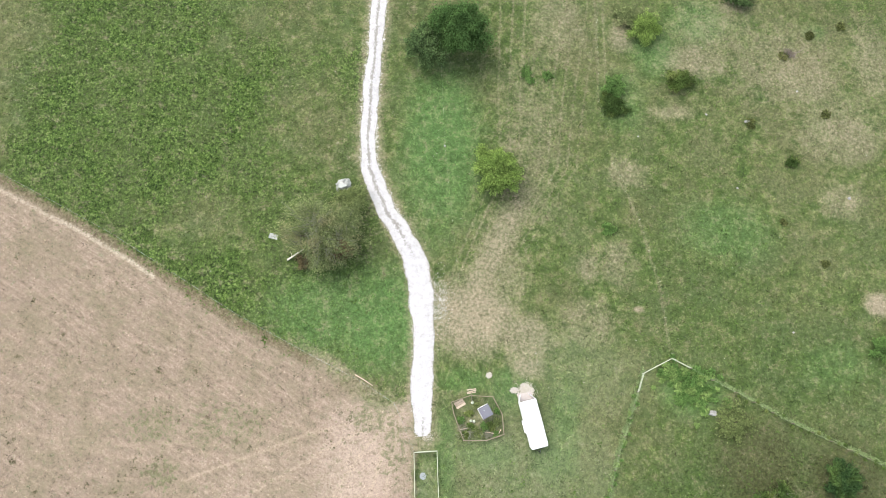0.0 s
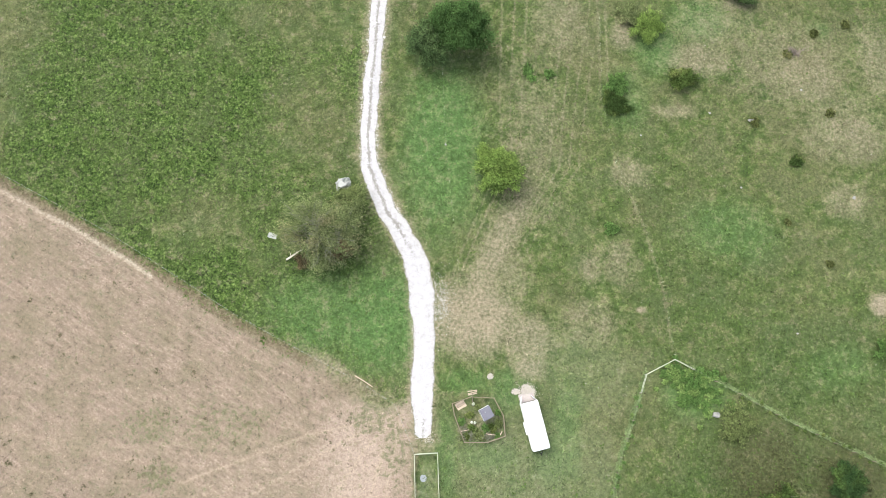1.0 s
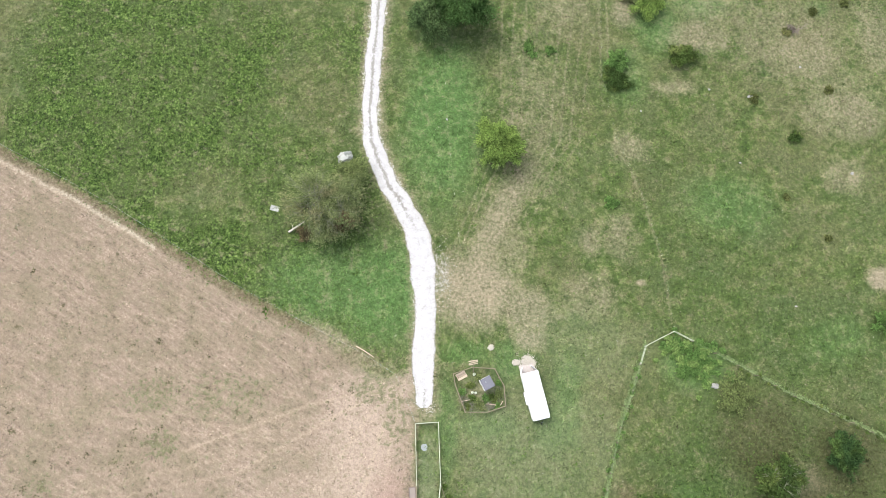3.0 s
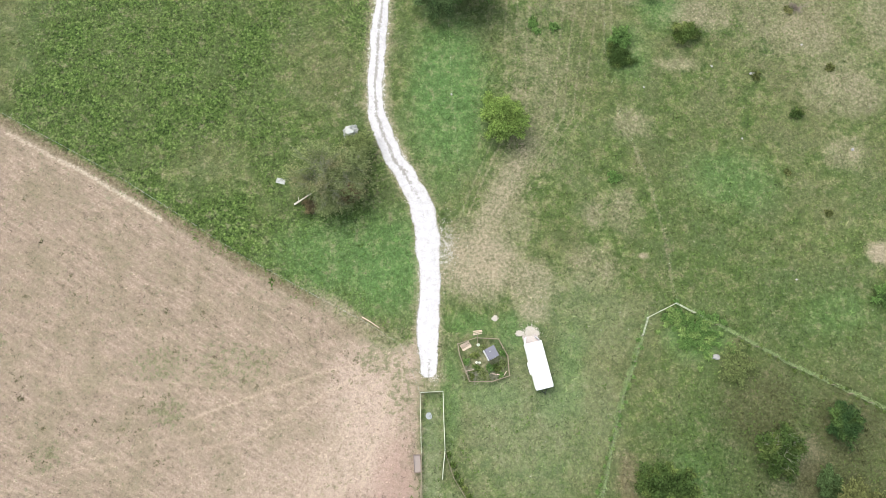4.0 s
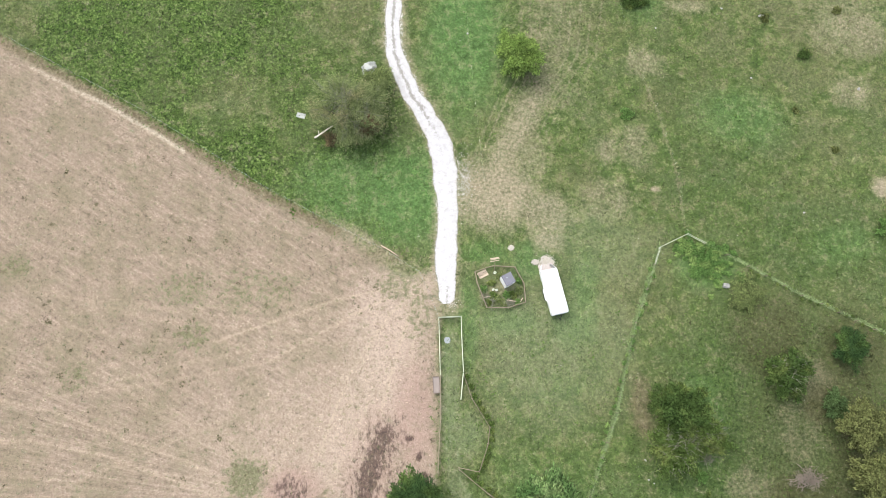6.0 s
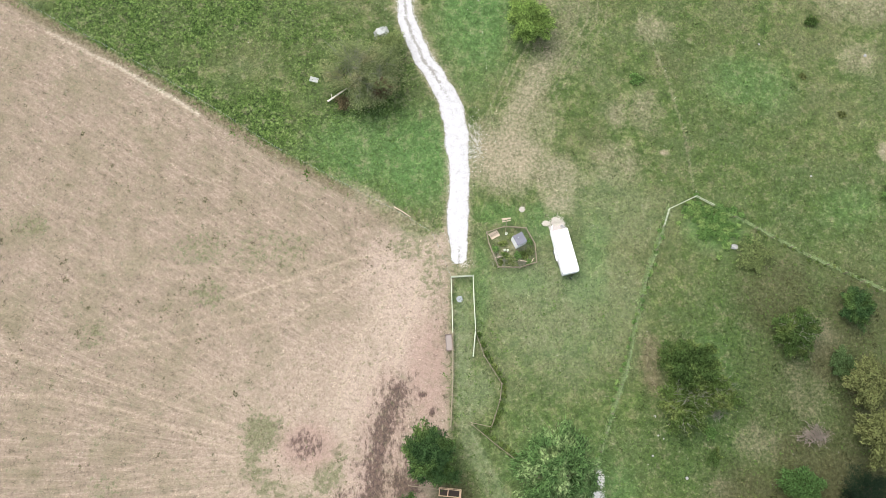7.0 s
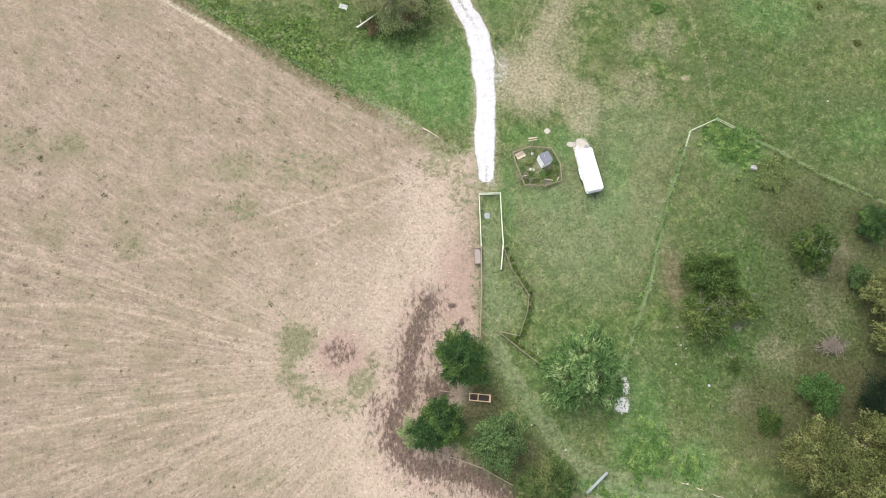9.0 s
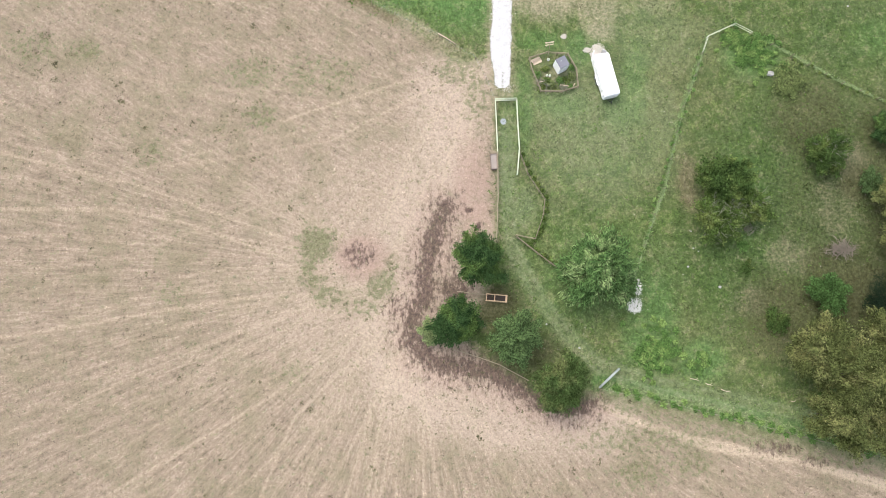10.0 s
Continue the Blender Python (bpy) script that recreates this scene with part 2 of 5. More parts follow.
def road_material():
    m = Mat("white_gravel", 0.95)
    p = m.place()
    grit, mid = m.noise(p, 6.0, 5, 0.8), m.noise(p, 1.1, 5, 0.7)
    c = m.ramp(m.mix(0.5, grit, mid), (0.33, (0.25, 0.235, 0.215)), (0.43, (0.38, 0.369, 0.355)), (0.56, (0.465, 0.458, 0.450)))
    middle = m.math("SUBTRACT", 1.0, m.math("MULTIPLY", m.math("ABSOLUTE", m.attr("across")), 2.1), clamp=True)
    strip = m.math("MULTIPLY", middle, m.attr("grown"))
    strip = m.math("MULTIPLY_ADD", m.math("SUBTRACT", m.mix(0.7, m.noise(p, 0.6, 5, 0.8), m.noise(p, 2.6, 4, 0.8)), 0.5), 3.4, strip)
    strip = m.ramp(strip, (0.58, 0.0), (0.86, 1.0))
    c = m.mix(m.math("MULTIPLY", strip, m.math("MULTIPLY_ADD", m.attr("grown"), 0.6, 0.25)), c, m.ramp(grit, (0.3, (0.13, 0.125, 0.100)), (0.7, (0.27, 0.255, 0.215))))
    rim = m.math("MULTIPLY_ADD", m.math("SUBTRACT", m.mix(0.5, m.noise(p, 0.9, 5, 0.75), m.noise(p, 4.0, 4, 0.75)), 0.5), 0.9, m.math("ABSOLUTE", m.attr("across")))
    c = m.mix(m.ramp(rim, (0.76, 0.0), (0.90, 1.0)), c, m.ramp(grit, (0.35, (0.085, 0.090, 0.045)), (0.65, (0.195, 0.180, 0.115))))
    m.bump(grit, 0.7, 0.06)
    return m.done(c)


GRAVEL = road_material()


# ---- helpers for meshes ----
def mesh_of(name, verts, faces, mat, smooth=False):
    me = bpy.data.meshes.new(name)
    me.from_pydata([tuple(v) for v in verts], [], faces)
    me.materials.append(mat)
    if smooth:
        me.polygons.foreach_set("use_smooth", [True] * len(me.polygons))
    return me


def soup(name, verts, size, mat):
    """A mesh of separate faces of the same size, from an array of corners."""
    verts = np.ascontiguousarray(verts, dtype=np.float32).reshape(-1, 3)
    me = bpy.data.meshes.new(name)
    n = len(verts)
    me.vertices.add(n)
    me.vertices.foreach_set("co", verts.ravel())
    me.loops.add(n)
    me.loops.foreach_set("vertex_index", np.arange(n, dtype=np.int32))
    me.polygons.add(n // size)
    me.polygons.foreach_set("loop_start", np.arange(0, n, size, dtype=np.int32))
    me.update(calc_edges=True)
    me.materials.append(mat)
    return me


def part(name, data, parent=None, label=""):
    ob = new(name, data)
    if parent:
        ob.parent = parent
    return tagged(ob, label) if label else ob


def thing(name, x, y, z, turn, label, category, group="", kind=""):
    ob = new(name)
    ob.matrix_world = pose(x, y, z, 0, 0, turn)
    return tagged(ob, label, category, group, kind)


class Build:
    """Collects boxes, tubes and the like into one mesh."""

    def __init__(self):
        self.v, self.f = [], []

    def add(self, verts, faces):
        k = len(self.v)
        self.v += [tuple(v) for v in verts]
        self.f += [tuple(i + k for i in f) for f in faces]
        return self

    def box(self, x0, y0, z0, x1, y1, z1, cut=0.0, m=None):
        """A box with its upright and upper edges cut by that much."""
        c = cut
        ring = lambda d, z: [(x0 + d, y0 + d + c, z), (x0 + d + c, y0 + d, z), (x1 - d - c, y0 + d, z), (x1 - d, y0 + d + c, z), (x1 - d, y1 - d - c, z), (x1 - d - c, y1 - d, z), (x0 + d + c, y1 - d, z), (x0 + d, y1 - d - c, z)]
        if c:
            v = ring(0, z0) + ring(0, z1 - c) + ring(c * 0.7, z1)
            f = [tuple(range(7, -1, -1)), tuple(range(16, 24))]
            f += [(i + 8 * k, (i + 1) % 8 + 8 * k, (i + 1) % 8 + 8 + 8 * k, i + 8 + 8 * k) for k in (0, 1) for i in range(8)]
        else:
            v = [(x, y, z) for z in (z0, z1) for x, y in ((x0, y0), (x1, y0), (x1, y1), (x0, y1))]
            f = [(3, 2, 1, 0), (4, 5, 6, 7), (0, 1, 5, 4), (1, 2, 6, 5), (2, 3, 7, 6), (3, 0, 4, 7)]
        if m:
            v = [m @ Vector(p) for p in v]
        return self.add(v, f)

    def tube(self, points, radii, sides=6):
        pts = [Vector(p) for p in points]
        if not hasattr(radii, "__len__"):
            radii = [radii] * len(pts)
        v, f = [], []
        for i, p in enumerate(pts):
            d = (pts[min(i + 1, len(pts) - 1)] - pts[max(i - 1, 0)]).normalized()
            u = d.orthogonal().normalized() if abs(d.z) > 0.9 else d.cross(Vector((0, 0, 1))).normalized()
            w = d.cross(u)
            v += [p + radii[i] * (math.cos(6.2832 * k / sides) * u + math.sin(6.2832 * k / sides) * w) for k in range(sides)]
        for i in range(len(pts) - 1):
            f += [(i * sides + k, i * sides + (k + 1) % sides, (i + 1) * sides + (k + 1) % sides, (i + 1) * sides + k) for k in range(sides)]
        f += [tuple(range(sides - 1, -1, -1)), tuple(range((len(pts) - 1) * sides, len(pts) * sides))]
        return self.add(v, f)

    def data(self, name, mat, smooth=False):
        return mesh_of(name, self.v, self.f, mat, smooth)


# ---- the plan: where turf, dry field, mud and tracks lie ----
FIELD = [(-260, 150), (-73.5, 33.9), (-63.5, 28.9), (-53.5, 23.4), (-41.0, 15.8), (-34.4, 11.7), (-19.7, 4.1), (-14.0, -0.2), (-10.5, -2.6), (-7.5, -2.4), (-4.6, -1.2), (-4.3, -9.2), (-4.0, -19.8),
         (-4.1, -32.0), (-5.5, -40.0), (-9.0, -48.2), (-4.2, -51.6), (1.0, -55.2), (6.2, -57.4), (11.6, -56.0), (28.3, -59.6), (48.6, -64.8), (260, -118), (260, -400), (-260, -400)]
ROAD = [(-9.9, 100, 2.6), (-11.4, 69.3, 2.6), (-12.0, 57.8, 2.6), (-12.65, 46.9, 2.7), (-12.35, 38.5, 2.7), (-10.9, 33.4, 3.1), (-7.4, 26.5, 3.6), (-4.9, 21.7, 4.1),
        (-3.45, 17.0, 4.0), (-3.1, 11.5, 3.7), (-3.05, 6.1, 3.5), (-3.2, -0.9, 3.25), (-2.9, -7.0, 2.5)]
NEAR_TRACKS = [[(-6, -3), (-9, -9), (-11.5, -18), (-14, -28)], [(-6, -3), (-8, -12), (-9, -22)], [(-6.5, -3), (-12, -9), (-18, -18), (-22, -30)], [(-7, -3.5), (-16, -8), (-30, -16)], [(-7, -3.5), (-20, -6.5), (-38, -13)]]
TRACKS = NEAR_TRACKS + [[(-80, -48), (-67, -46), (-54.6, -43.6), (-41, -41.5), (-30, -41)], [(-63, -71.5), (-43.6, -59.8), (-37, -55.6), (-25.2, -47.1), (-19, -40)],
          [(-40, -72), (-35.1, -59.8), (-28.5, -53.1), (-21.7, -48.8)], [(-15.4, -90), (-15.6, -55.7), (-16.5, -50)], [(-12.5, -75), (-15.4, -58.2)],
          [(-23.9, -72), (-21.6, -56.5), (-19, -48)], [(-27.2, -72), (-23.3, -58.2), (-20, -50)], [(-82, -28.2), (-64.3, -28), (-52.9, -30.1), (-37.8, -35.3)],
          [(-82, -19.3), (-60.2, -24.3), (-37.9, -32.2)]]
TRACKS += [[(11, -57.5), (16.7, -60.4), (23.7, -62.5), (28, -64.4), (41.2, -66.3), (56, -70.6), (75, -76)], [(23.7, -62.5), (32.5, -64.2), (45.6, -67.2), (56, -69.7), (75, -75)],
          [(-73.3, 32.3), (-68.3, 29.9), (-64.3, 27.7), (-60.4, 26.0)], [(-64.3, 27.7), (-60.4, 26.0), (-50.6, 20.4), (-46.5, 17.8)]]
DUST = [(-6.5, -4.2), (-11.5, -7.5), (-13.5, -20.9), (-17.5, -30.2), (-20.9, -44.5), (-18.2, -54.8), (-2.5, -59.5), (11, -59.5)]
MUD = [(-12.2, -27.0), (-13.5, -30.1), (-14.8, -33.8), (-15.4, -38), (-15.5, -41.5), (-17.5, -44.5), (-17.6, -48), (-14.7, -51.2), (-11.2, -52.2), (-5.1, -52.9), (-2.5, -54.4), (1.9, -56.9), (6.2, -58.3), (9.7, -57.8)]
VERGE = [(-92, 44.3), (-73.5, 33.9), (-63.8, 28.7), (-53.8, 23.3), (-41.4, 15.9), (-33, 10.7), (-21, 4.5)]
SOUTH_HEDGE = [(12, -55.0), (19.5, -56.2), (28.3, -58.5), (37.2, -60.7), (46, -62.9), (53.1, -64.3), (80, -71)]
HEDGES = [[(17.5, -38.5), (20.8, -29.9), (23.4, -23.3), (25.3, -16), (27.2, -9.3), (29.4, -3.9), (31.9, 3.0)], [(39.3, 3.7), (46.3, 0), (54.7, -4.8), (68.8, -11.3), (92, -22.5)]]
LANE = [(-2.2, -28), (-1.5, -34), (2.1, -40.8), (6.5, -47), (11.7, -52), (19.6, -54.5), (28.5, -56.4), (37.4, -58.2), (60, -63.0)]
PALE_LINES = [[(28.1, 75), (28.1, 65.3), (27.5, 49.5)], [(29.6, 75), (29.4, 62), (29.0, 50)], [(29.4, 37.9), (33.1, 27.8), (35.6, 17.2), (36.5, 6)]]
SWATH = [(-1.0, 9.0), (2.5, 13.0), (6.4, 17.7), (9.7, 24.7), (12.8, 30.8), (16.5, 37.0), (17.5, 50), (20, 70)]


def to_line(x, y, line):
    best = np.full(x.shape, 1e9)
    for (ax, ay, *_), (bx, by, *_) in zip(line, line[1:]):
        dx, dy = bx - ax, by - ay
        t = np.clip(((x - ax) * dx + (y - ay) * dy) / (dx * dx + dy * dy), 0, 1)
        best = np.minimum(best, np.hypot(x - ax - t * dx, y - ay - t * dy))
    return best


def inside(x, y, poly):
    res = np.zeros(x.shape, bool)
    for (ax, ay), (bx, by) in zip(poly, poly[1:] + poly[:1]):
        if ay != by:
            res ^= ((ay > y) != (by > y)) & (x < (bx - ax) * (y - ay) / (by - ay) + ax)
    return res


def fall(d, near, far):
    t = np.clip((far - d) / (far - near), 0, 1)
    return t * t * (3 - 2 * t)


def spot(x, y, cx, cy, rx, ry=None):
    return fall(np.hypot((x - cx) / rx, (y - cy) / (ry or rx)), 0.35, 1.25)


def most(*masks):
    return np.clip(np.maximum.reduce(masks), 0, 1)


def value_noise(x, y, size, seed):
    """Smooth random values from 0 to 1 on a lattice of that size."""
    grid = np.random.RandomState(seed).rand(64, 64)
    u, v = x / size, y / size
    i, j = np.floor(u).astype(int), np.floor(v).astype(int)
    f, g = u - i, v - j
    f, g = f * f * (3 - 2 * f), g * g * (3 - 2 * g)
    at = lambda a, b: grid[a % 64, b % 64]
    return (at(i, j) * (1 - f) + at(i + 1, j) * f) * (1 - g) + (at(i, j + 1) * (1 - f) + at(i + 1, j + 1) * f) * g


def zones(x, y):
    """How much of each kind of ground, and of painted tree shade, there is at each place, from 0 to 1."""
    d = to_line(x, y, FIELD + FIELD[:1]) * np.where(inside(x, y, FIELD), 1, -1)
    road = to_line(x, y, ROAD)
    z = {"dry": fall(-d, -1.9, 1.6)}
    z["gravel"] = most(0.40 * fall(road, 1.2, 2.3) * fall(-y, 0, 9), 0.30 * spot(x, y, -0.6, 14, 2.2, 5), 0.85 * spot(x, y, 17.7, -42.6, 1.7, 1.6), 0.62 * spot(x, y, 18.3, -39.8, 1.0, 1.8))
    swath = np.abs(to_line(x, y, SWATH))
    z["bare"] = most(0.82 * spot(x, y, 5.0, 11.5, 8.5, 7.5), 0.66 * fall(swath, 0.5, 4.5) * fall(y, 24, 44), 0.5 * spot(x, y, 12.5, 5, 3.5, 2.2), 0.26 * spot(x, y, 15, 42, 7, 20), 0.38 * spot(x, y, 31.5, 36.5, 4, 3.4), 0.38 * spot(x, y, 28.8, 20.5, 3.6, 4.2), 0.42 * spot(x, y, 24.2, 19.5, 2.4, 3.4),
                     *[(0.34 + 0.05 * (k % 4)) * fall(np.abs(to_line(x + 0.9 * (k - 4) + 0.02 * (k - 4) * y, y, SWATH)), 0.06, 0.3) for k in range(9)], 0.4 * fall(np.abs(d + 0.9), 0.4, 2.0) * fall(-x, -16, -8), 0.6 * fall(np.abs(d + 0.6), 1.0, 2.6) * spot(x, y, -16, 1.5, 11, 7), 0.14 * fall(to_line(x, y, LANE[:6]), 0.7, 2.2), spot(x, y, 72, 13.6, 3.0, 2.4),
                     0.55 * spot(x, y, 70, 31.1, 1.6, 2.2), 0.36 * spot(x, y, 21, 65, 6, 9), 0.32 * spot(x, y, 43.0, -34.4, 5, 3.5), 0.3 * spot(x, y, 36.7, -41.5, 3.5, 3), 0.5 * spot(x, y, 54.5, -18.6, 4.5, 4),
                     0.42 * spot(x, y, 45.6, 57.6, 8, 4.5), 0.44 * spot(x, y, 64.8, 54.5, 8, 7), 0.46 * spot(x, y, 70.3, 43.6, 9, 6), 0.38 * spot(x, y, 68.4, 31.4, 5, 4), 0.36 * spot(x, y, 40.6, 47.4, 5, 2), 0.55 * spot(x, y, 32.4, 62.5, 2.6, 4), 0.5 * spot(x, y, 54.1, 69.3, 4, 2), 0.42 * spot(x, y, 77.8, 58, 4, 9),
                     0.62 * spot(x, y, 13.3, 8.2, 5.5, 4.5), 0.7 * spot(x, y, 13.6, 3.6, 3.4, 2.2), 0.34 * spot(x, y, 23.5, 10.7, 6, 4.5), 0.4 * spot(x, y, 10, 18, 5, 6), 0.62 * spot(x, y, -3.4, 26, 7, 3) * fall(x, -6, -3),
                     0.25 * spot(x, y, 52, -26, 5, 6), 0.62 * spot(x, y, -5.6, -42.4, 3.6, 2.6), 0.5 * fall(road, 1.5, 3.2), 0.36 * spot(x, y, 5.5, -5, 3.2, 3), 0.9 * spot(x, y, 32, 12.7, 1.0, 0.6), 0.34 * spot(x, y, 62, 57, 13, 10), 0.3 * spot(x, y, 50, 64, 10, 7), 0.32 * spot(x, y, 70, 46, 9, 8),
                     *[0.36 * fall(to_line(x, y, line), 0.08, 0.4) for line in PALE_LINES])
    z["lush"] = most(1.0 * spot(x, y, -10, 11, 10, 10), 0.85 * spot(x, y, -18, 12, 13, 8), 0.7 * spot(x, y, 10.5, 0, 4, 4), 0.7 * spot(x, y, 3.5, 1.4, 5, 2.4), 0.7 * spot(x, y, 0.5, -10, 2.2, 9), 0.6 * spot(x, y, 16.5, -9.5, 3.5, 5), 1.0 * spot(x, y, 0, 41, 8.5, 19), 0.8 * spot(x, y, 39.5, -0.5, 6, 4), 0.85 * spot(x, y, 20, -48, 6, 6), 0.6 * spot(x, y, -18, 9, 6, 4), 0.75 * spot(x, y, 38, 60, 5, 7), 0.6 * spot(x, y, 36.5, -25, 4, 9),
                     0.9 * fall(to_line(x, y, [(12, -54.6), (28, -58.2), (48, -63.2), (80, -71)]), 0.8, 2.2), 0.6 * spot(x, y, 47.5, 26, 10, 6.5), 0.5 * spot(x, y, 11, -38, 14, 10), 0.7 * spot(x, y, 46.4, 65.6, 6.5, 5.5), 0.6 * spot(x, y, 31.7, 49.6, 5, 7), 0.5 * spot(x, y, 36.4, 57.4, 3, 3), 0.5 * spot(x, y, 63.2, 3.5, 7, 4.5),
                     0.6 * spot(x, y, 6.7, -9.6, 6, 3), 0.6 * spot(x, y, 19.2, -5.5, 2.6, 8.5), 0.62 * spot(x, y, 21, -44.3, 4.5, 9), 0.75 * spot(x, y, 27.9, -51.3, 5, 4), 0.75 * spot(x, y, 38.8, -26.5, 2, 4.5), 0.5 * spot(x, y, 68.2, 63.8, 2.6, 2))
    z["worn"] = most(0.7 * fall(np.hypot(x - 60, y - 55), 14, 48), 0.35 * fall(x, 100, 15), 0.5 * spot(x, y, -22, 45, 10, 12), 0.75 * spot(x, y, 7, -16, 17, 15), 0.5 * spot(x, y, 30, 14, 14, 16), 0.85 * spot(x, y, 34.6, -10.2, 9, 6), 0.55 * spot(x, y, 26, -6, 6, 9), 0.22 + 0.16 * fall(-x, 6, 14), 0.26 * fall(-value_noise(x, y, 11, 7), -0.72, -0.45) * fall(x, -14, -8))
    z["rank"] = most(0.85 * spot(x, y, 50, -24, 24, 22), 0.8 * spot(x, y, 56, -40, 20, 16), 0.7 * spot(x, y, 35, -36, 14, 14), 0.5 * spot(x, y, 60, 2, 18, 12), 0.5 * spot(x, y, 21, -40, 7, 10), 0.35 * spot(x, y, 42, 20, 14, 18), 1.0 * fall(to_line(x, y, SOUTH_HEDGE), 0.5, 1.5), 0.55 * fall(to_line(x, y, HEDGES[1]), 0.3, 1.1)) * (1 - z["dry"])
    z["worn"] *= 1 - 0.8 * z["rank"]
    rough = 0.6 * value_noise(x, y, 13, 1) + 0.3 * value_noise(x, y, 5, 2) + 0.1 * value_noise(x, y, 1.7, 3)
    z["weedy"] = fall(-rough, -0.62, -0.34) * (0.12 + 0.88 * fall(x, -16, -8)) * (1 - 0.85 * spot(x, y, -22.5, 44, 11, 15)) * (1 - 0.45 * spot(x, y, -24, 63, 11, 8)) * (1 - 0.5 * spot(x, y, -75, 56, 7, 16)) * (1 - 0.6 * spot(x, y, -19, 12, 12, 9))
    # tree shade painted into the ground, along with brown soil and mud
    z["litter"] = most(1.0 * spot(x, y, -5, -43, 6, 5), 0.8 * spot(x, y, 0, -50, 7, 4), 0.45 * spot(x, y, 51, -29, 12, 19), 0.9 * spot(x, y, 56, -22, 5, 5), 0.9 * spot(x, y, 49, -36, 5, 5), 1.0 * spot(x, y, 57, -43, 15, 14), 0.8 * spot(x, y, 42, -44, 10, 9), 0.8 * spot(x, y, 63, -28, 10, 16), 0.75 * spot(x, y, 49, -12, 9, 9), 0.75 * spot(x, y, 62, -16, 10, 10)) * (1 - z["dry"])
    z["track"] = most(*[0.6 * fall(to_line(x, y, line), 0.05, 0.42) for line in TRACKS])
    hub = np.hypot(x + 17, y + 38)
    turn = np.arctan2(y + 38, x + 17)
    rays = np.zeros(x.shape)
    rng = random.Random(5)
    for k in range(70):
        a0, bend, far = rng.uniform(2.6, 5.0), rng.uniform(-0.008, 0.008), rng.uniform(30, 62)
        w = rng.uniform(0.10, 0.3)
        off = np.abs(turn % 6.2832 - a0 - bend * hub) * hub
        rays = np.maximum(rays, rng.uniform(0.15, 0.42) * fall(off, w * 0.4, w * 1.8) * fall(np.abs(hub - far * 0.55), far * 0.3, far * 0.5))
    west, swing = np.hypot(x + 9, y + 11), np.arctan2(y + 11, x + 9) % 6.2832
    for k in range(50):
        a0, bend, far = rng.uniform(2.75, 4.3), rng.uniform(-0.004, 0.004), rng.uniform(25, 80)
        w = rng.uniform(0.10, 0.28)
        rays = np.maximum(rays, rng.uniform(0.12, 0.36) * fall(np.abs(swing - a0 - bend * west) * west, w * 0.4, w * 1.8) * fall(np.abs(west - far * 0.6), far * 0.2, far * 0.45))
    z["track"] = most(z["track"], rays, 1.0 * fall(to_line(x, y, TRACKS[-1]), 0.12, 0.5), 0.9 * fall(to_line(x, y, TRACKS[-4]), 0.15, 0.8), 0.95 * fall(to_line(x, y, TRACKS[-3]), 0.15, 0.6))
    z["dust"] = most(0.8 * fall(to_line(x, y, DUST), 2.5, 10), 0.5 * fall(hub, 10, 34))
    z["pink"] = most(0.5 * fall(to_line(x, y, MUD), 1.0, 7.5), 0.8 * spot(x, y, -7.8, -24, 4.2, 10), 0.55 * spot(x, y, 9, -58.5, 6, 2.5), 1.0 * spot(x, y, -25.5, -35.2, 5.0, 4.4))
    z["mud"] = most(0.84 * fall(to_line(x, y, MUD), 0.4, 2.8), 0.42 * fall(to_line(x, y, MUD), 1.5, 5.0), 0.56 * spot(x, y, -25.9, -34.9, 3.2, 2.8), 0.36 * spot(x, y, -12.5, -34, 4, 9), 0.8 * spot(x, y, -11.0, -40.5, 3.5, 3), 0.95 * spot(x, y, -8.6, -27.6, 0.8, 0.5), 0.95 * spot(x, y, -7.0, -30.2, 0.6, 0.9), 0.8 * spot(x, y, -6.2, -33.0, 1.6, 0.9), 0.46 * spot(x, y, -19.5, -43.5, 3, 3.5), 0.52 * spot(x, y, 38.5, -64.6, 5, 1.3), 0.5 * spot(x, y, 44.8, -66.8, 3, 1.0))
    z["green"] = most(0.92 * spot(x, y, -32.3, -33.2, 3.9, 3.4), 0.75 * spot(x, y, -33.6, -36.6, 1.7, 2.4), 0.62 * spot(x, y, -30.6, -41.5, 3.0, 2.2), 0.58 * spot(x, y, -32.4, -39.3, 2.5, 2), 0.78 * spot(x, y, -22.3, -39.5, 3.2, 3.6), 0.68 * spot(x, y, -21, -36.5, 1.6, 2), 0.5 * spot(x, y, -25.3, -43.2, 4, 2),
                      0.55 * spot(x, y, -70.8, -2, 3.5, 2.2), 0.62 * spot(x, y, -42.3, -12.4, 3.2, 2.8), 0.45 * spot(x, y, -78.8, -1.7, 5, 4), 0.42 * spot(x, y, -58.9, -18.8, 3, 3), 0.50 * spot(x, y, -44.4, -5.3, 6, 3.5), 0.46 * spot(x, y, -33.5, -5, 8, 4), 0.4 * spot(x, y, -54.8, -41.2, 3, 2.5), 0.38 * spot(x, y, -35.4, -53.5, 3, 2),
                      0.5 * spot(x, y, 17.3, -68.3, 6, 3), 0.48 * spot(x, y, 25.2, -66.7, 5, 2.4), 0.5 * spot(x, y, 18, -63, 14, 3), 0.6 * fall(np.abs(d - 1.2), 0.6, 2.4) * fall(np.hypot(x - 30, y + 60), 20, 34),
                      0.55 * spot(x, y, -7, -8, 3, 6), 0.6 * spot(x, y, -10.5, -4.2, 4.5, 3.2), 0.5 * fall(d, 0.6, 3.5) * fall(-x, -20, 0))
